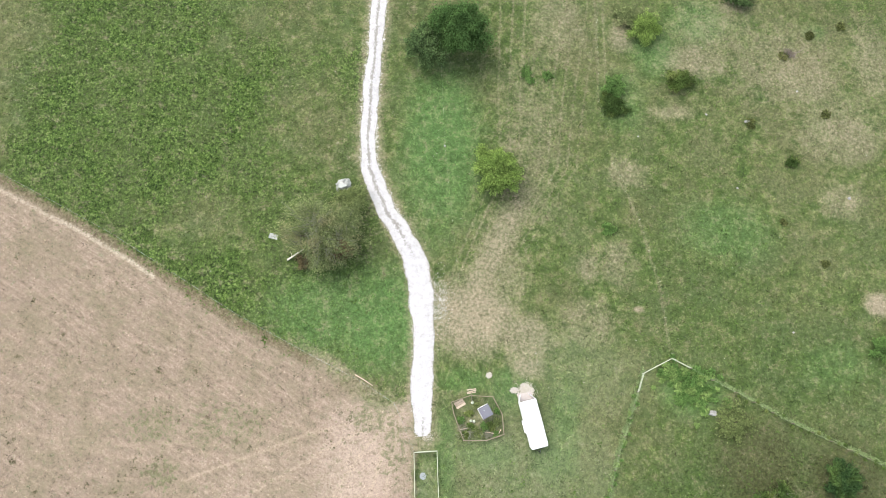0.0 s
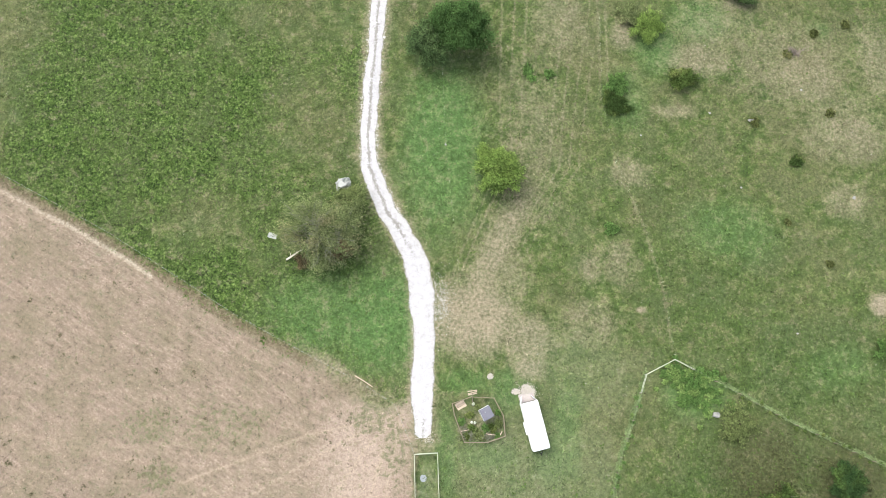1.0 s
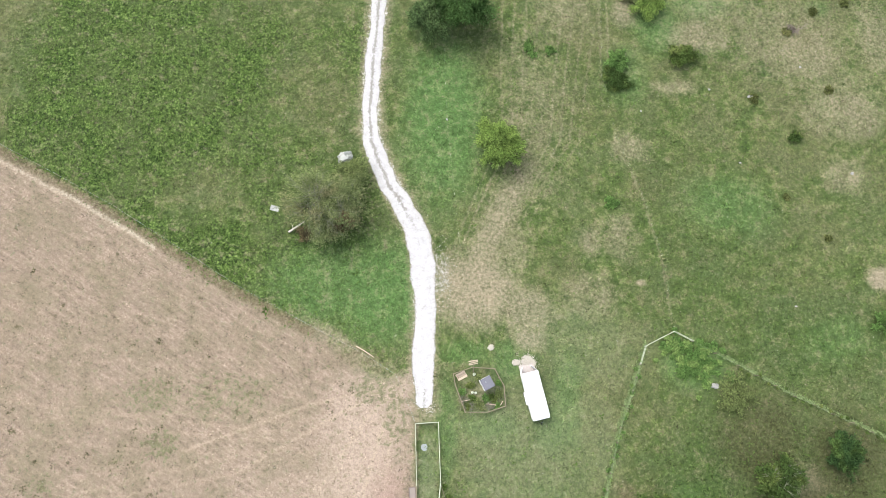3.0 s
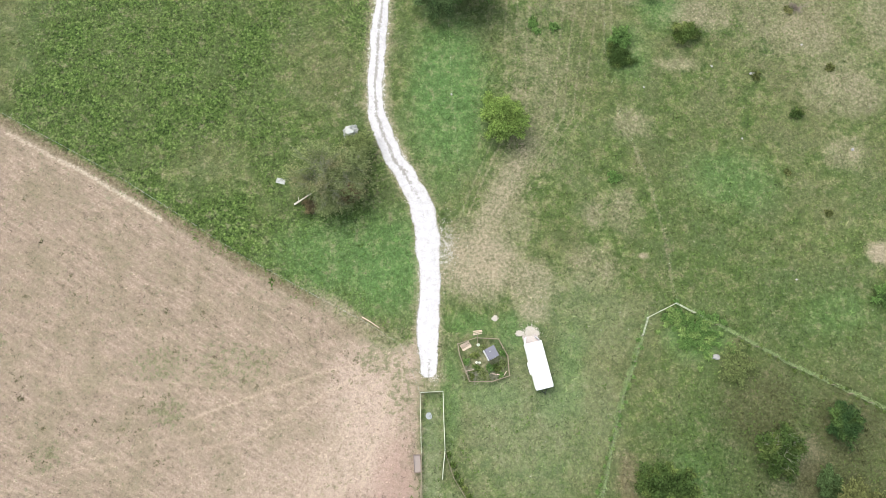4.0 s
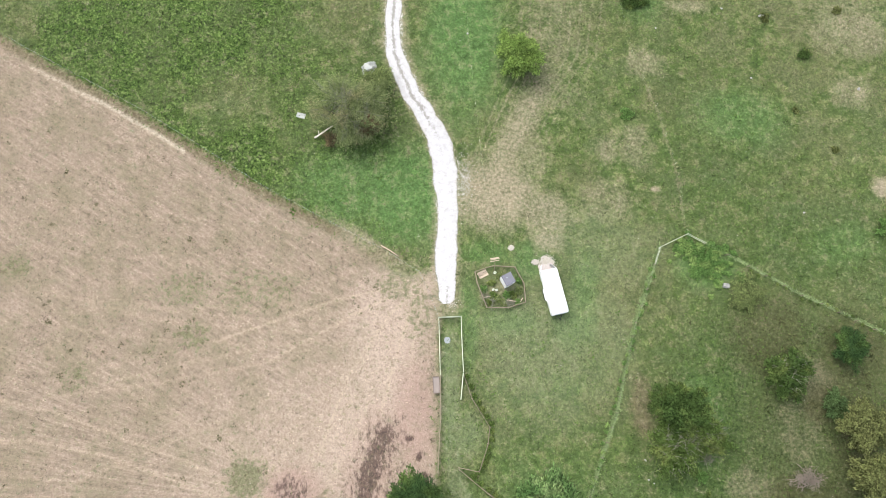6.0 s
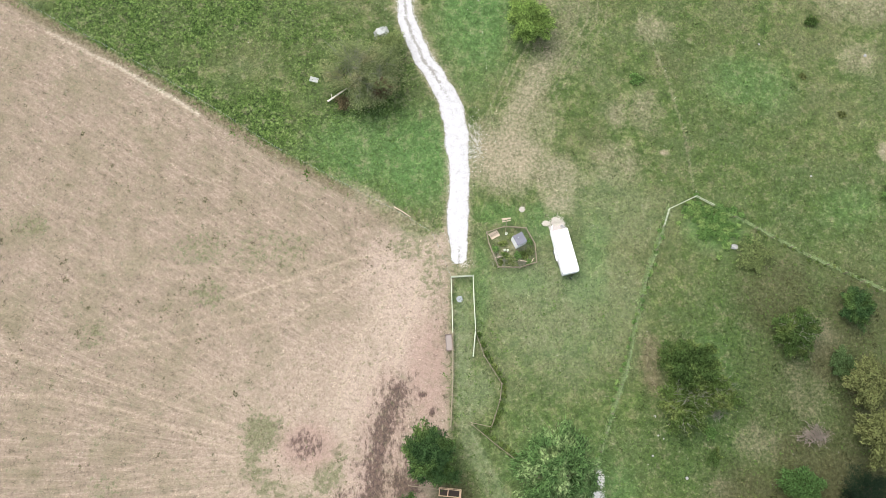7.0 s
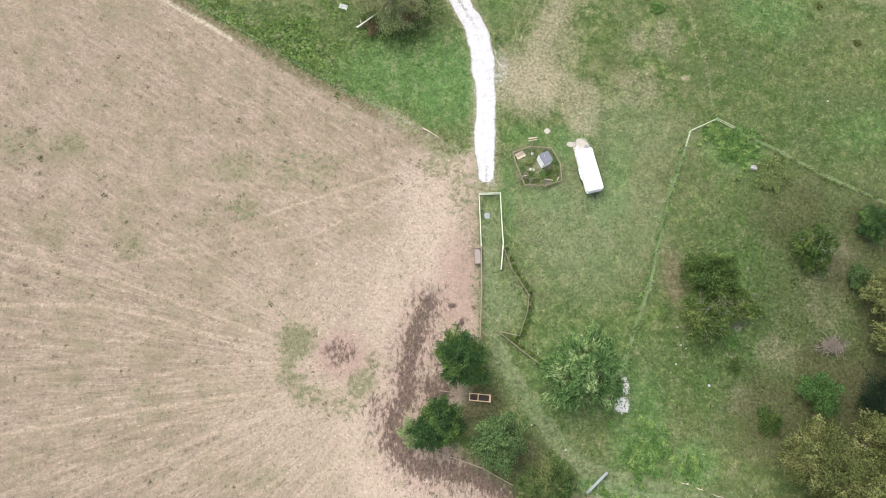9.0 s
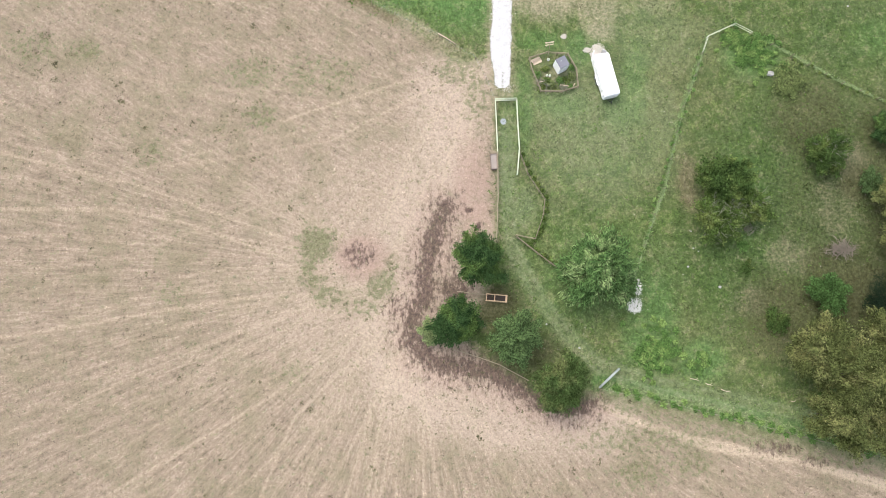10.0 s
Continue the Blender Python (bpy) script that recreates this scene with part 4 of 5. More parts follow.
OVERGROWN = [(0.2, -18.4), (1.4, -21.3), (2.6, -23.2), (3.9, -25.3), (3.9, -27.6), (3.1, -30.2), (2.6, -31.4), (1.2, -33.0), (3.4, -34.8), (5.4, -36.2)]
for i, (x, y) in enumerate(OVERGROWN + [((a + c) / 2, (b + d) / 2) for (a, b), (c, d) in zip(OVERGROWN[:9], OVERGROWN[1:10])]):
    tree("fence_weeds", x, y, 0.45, 0.4, THORN, "rank dark weeds at the foot of a fence", "weeds", seed=400 + i, count=110, leaf=0.2, low=0.1, lobes=7, stems=3, group="weeds along a wooden fence")

for i, (x, y, u) in enumerate([(31.7 + (25.0 - 31.7) * k / 15, 2.5 + (-16.4 - 2.5) * k / 15, 0) for k in range(2, 16)] + [(25.0 - 7.5 * k / 17, -16.4 - 22.1 * k / 17, 0) for k in range(17)] + [(47 + 21 * k / 16, -0.9 - 10.6 * k / 16, 1) for k in range(17)]):
    tree("fence_weeds", x + rng.gauss(0.15, 0.2), y + rng.gauss(0, 0.3), rng.uniform(0.2, 0.4), 0.3, THORN if u else FRESH if i % 3 else NETTLE, "rank green weeds at the foot of a wire fence", "weeds", seed=500 + i, count=60, leaf=0.17, low=0.1, lobes=6, stems=3, group="weeds along a wire fence")

for i in range(44):
    t = i / 43
    x, y = 13 + 43 * t + rng.gauss(0, 0.4), -55.2 - 10.3 * t + rng.gauss(0, 0.35)
    tree("fence_weeds", x, y, rng.uniform(0.35, 0.65), rng.uniform(0.22, 0.32), FRESH if i % 3 else NETTLE, "rank green weeds along a grass lane", "weeds", seed=600 + i, count=170, leaf=0.19, low=0.1, lobes=8, stems=3, group="weeds along a grass lane")


def dead_bush(x, y, r, h, label, seed, mat=TWIG):
    rng = np.random.RandomState(seed)
    base = thing("dead_bush", x, y, level(x, y), 0, label, "bush")
    for k in range(5):
        b = Build()
        for q in range(14 if r > 1.5 else 5):
            s0 = Vector((rng.normal(0, r * 0.4), rng.normal(0, r * 0.3), 0.02))
            e = s0 + Vector((rng.normal(0, r * 0.45), rng.normal(0, r * 0.35), h * rng.uniform(0.2, 0.9)))
            m = (s0 + e) / 2 + Vector(rng.normal(0, 0.2, 3)) + Vector((0, 0, h * 0.15))
            b.tube([s0, m, e], [0.06, 0.045, 0.015], 4)
            for w in range(3):
                b.tube([m, m.lerp(e, 0.5) + Vector(rng.normal(0, 0.35, 3)), e + Vector(rng.normal(0, 0.45, 3))], [0.035, 0.022, 0.01], 3)
        part("branch", b.data("branch", mat), base)


dead_bush(62.9, 59.4, 1.3, 0.5, "heap of dead pinkish branches on rough pasture", 8, GREYBARK)
dead_bush(52.0, -33.2, 1.9, 0.9, "tangle of dead grey-pink branches in shady grass", 3, GREYBARK)
dead_bush(3.7, -6.3, 1.1, 0.4, "heap of dry sticks inside a small pen", 5)
dead_bush(7.0, -6.6, 1.0, 0.35, "heap of dry sticks inside a small pen", 6)
dead_bush(36.6, -30.2, 1.2, 1.0, "small tangle of dead grey branches beside a bush", 4)


def fallen_branch(x, y, turn, length, seed):
    rng = random.Random(seed)
    base = thing("fallen_branch", x, y, level(x, y) + 0.06, turn, "bleached fallen branch lying beside a grass lane", "branch", "fallen branches by the lane")
    b = rng.uniform(-0.12, 0.12)
    part("stem", Build().tube([(-length / 2, 0, 0.02), (-length * 0.15, b, 0.06), (length * 0.2, b * 0.5, 0.05), (length / 2, 0, 0.0)], [0.07, 0.065, 0.05, 0.02], 7).data("stem", BOARD, True), base)
    part("fork", Build().tube([(length * 0.05, b * 0.8, 0.05), (length * 0.22, b + 0.2, 0.09), (length * 0.3, b + 0.36, 0.03)], [0.045, 0.03, 0.012], 6).data("fork", BOARD, True), base)


for i, (x, y, turn, length) in enumerate([(26.7, -54.1, -14, 1.5), (28.9, -54.8, -18, 1.2), (31.6, -55.8, -16, 1.7), (42.3, -57.5, -12, 0.9)]):
    fallen_branch(x, y, turn, length, 30 + i)


# ---- fences and gates ----
def along(line, gap):
    """Places for posts along a line, a corner always keeping one."""
    out = []
    for p, q in zip(line, line[1:]):
        n = max(1, round(math.dist(p, q) / gap))
        out += [(p[0] + (q[0] - p[0]) * i / n, p[1] + (q[1] - p[1]) * i / n) for i in range(n)]
    return out + [tuple(line[-1])]


def fence(name, line, gap, height, bars, post_r, bar_r, post_mat, bar_mat, bar_name, label, sag=0.0, seed=1, lean=0.04):
    rng = random.Random(seed)
    ox, oy = line[0]
    base = thing(name, ox, oy, 0, 0, label, "fence")
    spots = along(line, gap)
    post = Build().tube([(0, 0, -0.2), (0.01, 0, height * 0.5), (0, 0.01, height), (0, 0.01, height + post_r * 0.5)], [post_r * 1.08, post_r, post_r * 0.95, post_r * 0.5], 8).data("post", post_mat)
    tops = []
    for x, y in spots:
        ob = part("post", post, base)
        tx, ty = rng.uniform(-lean, lean), rng.uniform(-lean, lean)
        ob.matrix_basis = Matrix.Translation((x - ox, y - oy, level(x, y))) @ Euler((tx, ty, rng.uniform(0, 6))).to_matrix().to_4x4()
        tops.append(Vector((x - ox, y - oy, level(x, y))))
    for h in bars:
        pts = []
        for p, q in zip(tops, tops[1:]):
            pts += [p + Vector((0, 0, h)), p.lerp(q, 0.5) + Vector((rng.uniform(-1, 1) * sag, rng.uniform(-1, 1) * sag, h - sag))]
        pts.append(tops[-1] + Vector((0, 0, h)))
        part(bar_name, Build().tube(pts, bar_r, 5).data(bar_name, bar_mat), base)
    return base


def field_gate(name, x0, y0, x1, y1, height, bars, r, mat, label):
    """A tubular gate: a bent frame, cross bars, an upright and a diagonal brace, hinges and a latch."""
    w, turn = math.dist((x0, y0), (x1, y1)), math.degrees(math.atan2(y1 - y0, x1 - x0))
    base = thing(name, x0, y0, level(x0, y0), turn, label, "gate")
    lo, hi = 0.18, height
    part("gate_frame", Build().tube([(0.05, 0, lo), (w - 0.12, 0, lo), (w - 0.05, 0, lo + 0.07), (w - 0.05, 0, hi - 0.07), (w - 0.12, 0, hi), (0.12, 0, hi), (0.05, 0, hi - 0.07), (0.05, 0, lo)], r, 8).data("gate_frame", mat, True), base)
    for k in range(1, bars):
        z = lo + (hi - lo) * k / bars
        part("bar", Build().tube([(0.05, 0, z), (w - 0.05, 0, z)], r * 0.7, 6).data("bar", mat, True), base)
    for k in (1, 2):
        part("upright", Build().tube([(w * k / 3, 0.0, lo), (w * k / 3, 0.0, hi)], r * 0.7, 6).data("upright", mat, True), base)
    for z in (lo + 0.15, hi - 0.15):
        part("hinge", Build().box(-0.04, -0.03, z - 0.04, 0.08, 0.03, z + 0.04, 0.01).data("hinge", STEEL), base)
    part("latch", Build().box(w - 0.09, -0.03, hi * 0.6, w + 0.04, 0.03, hi * 0.6 + 0.06, 0.01).data("latch", STEEL), base)


fence("wire_fence", [(-92, 45.4), (-73.0, 34.9), (-63.2, 29.8), (-53.3, 24.5), (-41.0, 16.9), (-32.5, 11.6), (-20.8, 5.4), (-13.4, 1.7), (-10.8, 0.1), (-7.4, -2.0)], 4.0, 1.15, (0.45, 0.8, 1.1), 0.06, 0.0035, OLDWOOD, STEEL, "wire", "wooden posts with slack wires between meadow and dry field", 0.06, 2)
fence("wire_fence", [(25.0, -16.4), (27.0, -9.8), (29.2, -4.4), (30.7, -0.3)], 2.6, 1.1, (0.55, 1.05), 0.06, 0.006, OLDWOOD, WIRE, "wire", "pale wire fence overgrown with grass", 0.05, 3)
fence("wire_fence", [(39.3, 3.3), (46.2, -0.4), (54.6, -5.1), (68.7, -11.8), (92, -23)], 3.2, 1.1, (0.55, 1.05), 0.06, 0.006, OLDWOOD, WIRE, "wire", "wire fence running through rough pasture", 0.06, 4)
fence("wire_fence", [(17.5, -38.5), (20.6, -30.2), (23.2, -23.6), (25.0, -16.4)], 2.6, 1.1, (0.55, 1.05), 0.05, 0.006, OLDWOOD, WIRE, "wire", "pale wire fence overgrown with grass", 0.05, 5)
fence("rail_fence", [(30.7, -0.3), (31.7, 2.5), (36.4, 4.8), (39.3, 3.3)], 2.6, 1.1, (0.6, 1.08), 0.05, 0.04, RAIL, RAIL, "rail", "white pipe rails at a fence corner", 0, 6, 0.01)
fence("rail_fence", [(-4.25, -9.3), (-4.1, -13.5), (-3.95, -18.2)], 2.25, 1.15, (0.4, 0.78, 1.12), 0.06, 0.045, RAIL, RAIL, "rail", "dull white pipe rails along a cattle lane", 0, 7, 0.01)
fence("rail_fence", [(-0.75, -9.1), (-0.6, -13.5), (-0.4, -17.6)], 2.2, 1.15, (0.4, 0.78, 1.12), 0.06, 0.045, RAIL, RAIL, "rail", "dull white pipe rails along a cattle lane", 0, 8, 0.01)
fence("board_fence", [(-3.95, -18.2), (-3.9, -25), (-4.2, -32.2)], 2.1, 1.15, (0.5, 0.95), 0.09, 0.065, OLDWOOD, OLDWOOD, "rail", "weathered wooden rails beside bare mud", 0.02, 9)
fence("board_fence", [(-0.3, -18.2), (0.9, -21.6), (3.6, -25.8), (3.3, -28.2), (2.5, -30.6), (2.0, -32.0)], 1.9, 1.1, (0.5, 0.95), 0.065, 0.04, OLDWOOD, OLDWOOD, "rail", "curved weathered wooden fence in grass", 0.02, 10)
fence("board_fence", [(-1.1, -31.6), (0.4, -31.9), (1.9, -32.2)], 1.5, 1.05, (0.5, 0.95), 0.07, 0.045, OLDWOOD, OLDWOOD, "rail", "short weathered wooden fence", 0.02, 11)
fence("board_fence", [(-1.0, -31.9), (2.4, -34.6), (6.2, -37.4), (9.0, -39.5)], 1.9, 1.05, (0.5, 0.95), 0.075, 0.055, OLDWOOD, OLDWOOD, "rail", "weathered wooden fence running under a willow", 0.02, 12)
fence("board_fence", [(-10.4, -40.6), (-8.0, -40.9), (-6.0, -41.1)], 2.2, 0.8, (0.7,), 0.07, 0.06, OLDWOOD, OLDWOOD, "rail", "single old rail between two dark trees", 0.02, 18)
fence("board_fence", [(-11.4, -49.4), (-7.5, -50.6), (-4.0, -51.8), (0.5, -54.2)], 1.9, 0.9, (0.35, 0.8), 0.09, 0.07, OLDWOOD, OLDWOOD, "rail", "pale wooden rails along trampled mud", 0.02, 13)
fence("wire_fence", [(11.6, -55.5), (23.9, -58.0), (35.4, -60.8), (48.6, -64.1), (66, -68.6), (92, -75)], 3.0, 1.1, (0.55, 1.05), 0.06, 0.006, OLDWOOD, WIRE, "wire", "wire fence between grass lane and dry field", 0.05, 14)
fence("wire_fence", [(-7.4, -2.0), (-5.7, -5.6), (-4.25, -9.3)], 2.2, 1.1, (0.4, 0.75, 1.05), 0.07, 0.0035, OLDWOOD, STEEL, "wire", "short wire fence beside the gravel track's end", 0.04, 15)
fence("electric_fence", [(4.4, 0.2), (2.4, 20.6), (0.5, 40.9), (-0.3, 60.5), (-1.2, 78)], 6.8, 1.0, (0.55, 0.95), 0.016, 0.0022, RAIL, WIRE, "wire", "thin electric fence wire on slim white posts", 0.02, 16)
fence("electric_fence", [(36.5, 5.6), (35.6, 17.2), (33.1, 27.8), (29.4, 37.9), (27.6, 49.5), (28.2, 65.3), (28.4, 80)], 6.0, 1.0, (0.55, 0.95), 0.016, 0.0022, RAIL, WIRE, "wire", "thin electric fence wire on slim white posts", 0.02, 17)
field_gate("field_gate", -4.2, -9.3, -0.78, -9.1, 1.15, 4, 0.05, RAIL, "closed pale tubular gate across a grass lane")
field_gate("field_gate", -0.42, -17.8, -0.8, -21.8, 1.15, 4, 0.05, RAIL, "open pale tubular gate beside a wooden fence")
field_gate("field_gate", 11.5, -55.3, 14.7, -52.4, 1.15, 5, 0.06, STEEL, "open galvanised tubular gate in a grass lane")
fallen = thing("fallen_pole", -13.6, 2.3, 0.12, -31.5, "pale fallen pole on the meadow's edge", "pole")
part("pole", Build().tube([(0, 0, 0), (1.6, 0.05, 0.03), (3.3, 0, 0)], [0.08, 0.075, 0.06], 8).data("pole", BOARD, True), fallen)


# ---- the little pen with its hut ----
PEN = [(1.5, -1.9), (4.4, -0.9), (7.9, -1.1), (9.3, -3.7), (9.5, -6.7), (6.8, -7.6), (3.3, -7.6), (1.8, -3.6), (1.5, -1.9)]
fence("pen_fence", PEN, 1.7, 0.95, (0.5, 0.9), 0.08, 0.065, OLDWOOD, OLDWOOD, "rail", "low wooden fence round a small weedy pen", 0.02, 20)


def hut():
    base = thing("hut", 6.6, -3.3, level(6.6, -3.3), 28, "small white hut with a grey flat roof", "hut")
    w, d, h = 0.84, 0.88, 2.3
    part("floor", Build().box(-w, -d, 0.0, w, d, 0.12, 0.01).data("floor", OLDWOOD), base)
    for name, box in (("front_wall", (-w, -d, 0.12, w, -d + 0.05, h - 0.06)), ("back_wall", (-w, d - 0.05, 0.12, w, d, h)), ("side_wall", (-w, -d + 0.053, 0.12, -w + 0.05, d - 0.053, h - 0.03)), ("side_wall", (w - 0.05, -d + 0.053, 0.12, w, d - 0.053, h - 0.03))):
        part(name, Build().box(*box).data(name, WHITE), base)
    door = part("door", Build().box(-0.35, -d - 0.03, 0.15, 0.35, -d - 0.003, 1.35, 0.01).data("door", WHITE), base)
    part("handle", Build().tube([(0.25, -d - 0.07, 0.7), (0.25, -d - 0.07, 0.86)], 0.015, 6).data("handle", STEEL), door)
    part("roof", Build().box(-w - 0.01, -d - 0.01, h + 0.003, w + 0.01, d + 0.01, h + 0.05, 0.015).data("roof", SLATE), base, "grey felt roof")
    part("roof_vent", Build().tube([(-0.15, 0.25, h + 0.08), (-0.15, 0.25, h + 0.24)], [0.09, 0.07], 10).data("roof_vent", STEEL), base)


hut()


def plank_stack(x, y, turn, n, label):
    base = thing("plank_stack", x, y, level(x, y), turn, label, "planks")
    rng = random.Random(4)
    board = Build().box(-0.75, -0.16, 0, 0.75, 0.16, 0.06, 0.012).data("plank", BOARD)
    for k in range(n):
        ob = part("plank", board, base)
        ob.matrix_basis = pose(rng.uniform(-0.08, 0.08), (k % 3 - 1) * 0.36, 0.02 + 0.065 * (k // 3), 0, 0, rng.uniform(-4, 4))


plank_stack(2.8, -2.15, 28, 6, "stack of pale planks inside a small pen")


def stand(x, y):
    """A leaning timber frame with cross boards."""
    base = thing("timber_stand", x, y, level(x, y), 0, "leaning timber frame with three pale cross boards", "stand")
    part("leg", Build().tube([(0.2, -1.7, -0.1), (0.05, -0.2, 2.9)], 0.06, 8).data("leg", OLDWOOD), base)
    part("leg", Build().tube([(0.0, 0.6, -0.1), (0.05, 0.0, 2.9)], 0.06, 8).data("leg", OLDWOOD), base)
    for k, (dy, dz) in enumerate(((0.0, 2.92), (-0.22, 2.55), (0.28, 2.3))):
        part("cross_board", Build().box(-0.72, -0.08, -0.03, 0.72, 0.08, 0.03, 0.01, pose(0.05, dy, dz, 20, 0, 14 - 3 * k)).data("cross_board", BOARD), base)


stand(4.4, -0.3)


def jug(x, y, r, label):
    base = thing("plastic_tub", x, y, level(x, y), 0, label, "tub", "white tubs in the pen")
    part("body", Build().tube([(0, 0, 0), (0, 0, 0.1), (0, 0, r * 1.6), (0, 0, r * 1.75)], [r * 0.8, r * 0.95, r, r * 0.8], 12).data("body", WHITE, True), base)
    part("rim", Build().tube([(0, 0, r * 1.7), (0, 0, r * 1.85)], [r * 0.9, r * 0.9], 12).data("rim", RAIL, True), base)


jug(4.45, -4.7, 0.2, "white plastic tub among weeds")
jug(4.95, -4.75, 0.2, "white plastic tub among weeds")
jug(4.75, -1.95, 0.24, "white plastic tub beside a timber leg")
for i, (x, y, r) in enumerate([(3.6, -6.6, 0.7), (5.2, -6.3, 0.8), (6.6, -5.6, 0.7), (7.6, -5.6, 0.8), (8.5, -4.8, 0.6), (2.9, -4.6, 0.6), (4.2, -3.6, 0.6), (5.4, -2.4, 0.5), (8.6, -3.2, 0.5), (4.4, -5.6, 0.6), (6.0, -6.9, 0.5), (8.3, -6.6, 0.5)]):
    tree("weed_clump", x, y, r, 0.45, (THORN, ELDER, FRESH)[i % 3], "rank weeds growing inside a pen", "weeds", seed=120 + i, count=420, leaf=0.16, low=0.05, lobes=8, stems=4, group="weeds in the pen")
for i, (x, y, turn, length) in enumerate([(7.6, -6.5, -8, 2.0), (3.4, -5.9, 12, 1.3), (8.9, -6.3, 60, 0.7)]):
    b = thing("loose_board", x, y, level(x, y) + 0.35, turn, "pale loose board lying on weeds", "board", "loose boards")
    part("board", Build().box(-length / 2, -0.06, 0, length / 2, 0.06, 0.04, 0.01).data("board", BOARD), b)


# ---- the livestock trailer with open rear doors ----
def trailer():
    x, y = 13.95, -5.15
    base = thing("livestock_trailer", x, y, level(x, y), 13.6, "long white livestock trailer with open rear doors", "trailer")
    w, n, s, top = 1.3, 3.55, -3.55, 2.05
    part("floor", Build().box(-w + 0.06, s + 0.1, 0.45, w - 0.06, n, 0.55, 0.02).data("floor", OLDWOOD), base)
    for sx in (-1, 1):
        b = Build()
        for z0, z1 in ((0.45, 1.0), (1.12, 1.5), (1.62, top - 0.14)):
            b.box(min(sx * w, sx * (w - 0.05)), s + 0.35, z0, max(sx * w, sx * (w - 0.05)), n, z1, 0.012)
        part("side_panel", b.data("side_panel", WHITE), base)
        for k in range(8):
            yy = s + 0.4 + k * (n - s - 0.45) / 7
            part("rib", Build().box(min(sx * (w + 0.003), sx * (w + 0.06)), yy, 0.45, max(sx * (w + 0.003), sx * (w + 0.06)), yy + 0.06, top - 0.14).data("rib", WHITE), base)
    arc = [(-w - 0.04, top - 0.12), (-w + 0.05, top - 0.02), (-w + 0.22, top + 0.04), (-0.5, top + 0.09), (0, top + 0.10), (0.5, top + 0.09), (w - 0.22, top + 0.04), (w - 0.05, top - 0.02), (w + 0.04, top - 0.12)]
    ys = [s - 0.02, s + 0.12, s + 0.5, -1.8, 0.0, 1.8, n, n + 0.06]
    drop = [0.22, 0.06, 0.0, 0.0, 0.0, 0.0, 0.0, 0.03]
    pull = [0.93, 0.98, 1.0, 1.0, 1.0, 1.0, 1.0, 0.99]
    v = [(px * q, yy, pz - dd) for yy, dd, q in zip(ys, drop, pull) for px, pz in arc]
    k = len(arc)
    f = [(i * k + j, i * k + j + 1, (i + 1) * k + j + 1, (i + 1) * k + j) for i in range(len(ys) - 1) for j in range(k - 1)]
    v += [(a, b_, c - 0.04) for a, b_, c in v]
    m = k * len(ys)
    f += [tuple(i + m for i in q[::-1]) for q in f]
    roof = part("roof", mesh_of("roof", v, f, WHITE, True), base)
    for yy in (-2.3, -1.1, 0.1, 1.3, 2.5):
        part("seam", Build().tube([(px, yy, pz + 0.004) for px, pz in arc], 0.012, 4).data("seam", RAIL), roof)
    part("ramp", Build().box(-w + 0.16, 0, -0.06, w - 0.16, 1.35, 0, 0.015, pose(0, n + 0.07, 0.5, -17, 0, 0)).data("ramp", DUSTY), base, "dusty lowered ramp")
    b = Build()
    b.box(-w * 0.92, s - 0.02, 0.45, w * 0.92, s + 0.03, 1.75, 0.02)
    part("nose", b.data("nose", WHITE), base)
    for sx in (-1, 1):
        a = Build().add([(sx * w * 0.92, s, 0.45), (sx * w, s + 0.35, 0.45), (sx * w, s + 0.35, top - 0.16), (sx * w * 0.92, s, 1.76)], [(0, 1, 2, 3)])
        a.add([(sx * w * 0.90, s + 0.04, 0.45), (sx * (w - 0.04), s + 0.37, 0.45), (sx * (w - 0.04), s + 0.37, top - 0.16), (sx * w * 0.90, s + 0.04, 1.76)], [(3, 2, 1, 0)])
        part("nose_cheek", a.data("nose_cheek", WHITE), base)
    for sx, turn in ((-1, 22), (1, -38)):
        door = part("rear_door", Build().box(min(0, -sx * 0.05), 0, 0.5, max(0, -sx * 0.05), 1.1, top - 0.2, 0.015, pose(sx * (w - 0.01), n + 0.05, 0, 0, 0, -turn)).data("rear_door", WHITE), base, "white door swung open")
        part("door_bar", Build().tube([(sx * (w - 0.01) + 0.55 * math.sin(radians(turn)) + sx * 0.05, n + 0.6, 0.6), (sx * (w - 0.01) + 0.55 * math.sin(radians(turn)) + sx * 0.05, n + 0.6, 1.8)], 0.02, 6).data("door_bar", STEEL), door)
    for sx in (-1, 1):
        for yy in (-0.55, 0.35):
            wheel = part("wheel", Build().tube([(sx * (w + 0.02), yy, 0.36), (sx * (w + 0.05), yy, 0.36), (sx * (w + 0.2), yy, 0.36), (sx * (w + 0.23), yy, 0.36)], [0.31, 0.36, 0.36, 0.31], 20).data("wheel", DARK), base, "black tyre")
            part("rim", Build().tube([(sx * (w + 0.2), yy, 0.36), (sx * (w + 0.245), yy, 0.36)], [0.2, 0.17], 14).data("rim", STEEL), wheel)
        part("mudguard", Build().box(min(sx * (w + 0.003), sx * (w + 0.26)), -1.05, 0.76, max(sx * (w + 0.003), sx * (w + 0.26)), 0.85, 0.84, 0.03).data("mudguard", WHITE), base)
    part("drawbar", Build().tube([(-0.6, s, 0.46), (0, s - 0.75, 0.46)], 0.05, 6).tube([(0.6, s, 0.46), (0, s - 0.75, 0.46)], 0.05, 6).tube([(0, s - 0.6, 0.46), (0, s - 0.95, 0.5)], 0.06, 6).data("drawbar", DARK), base, "black drawbar")
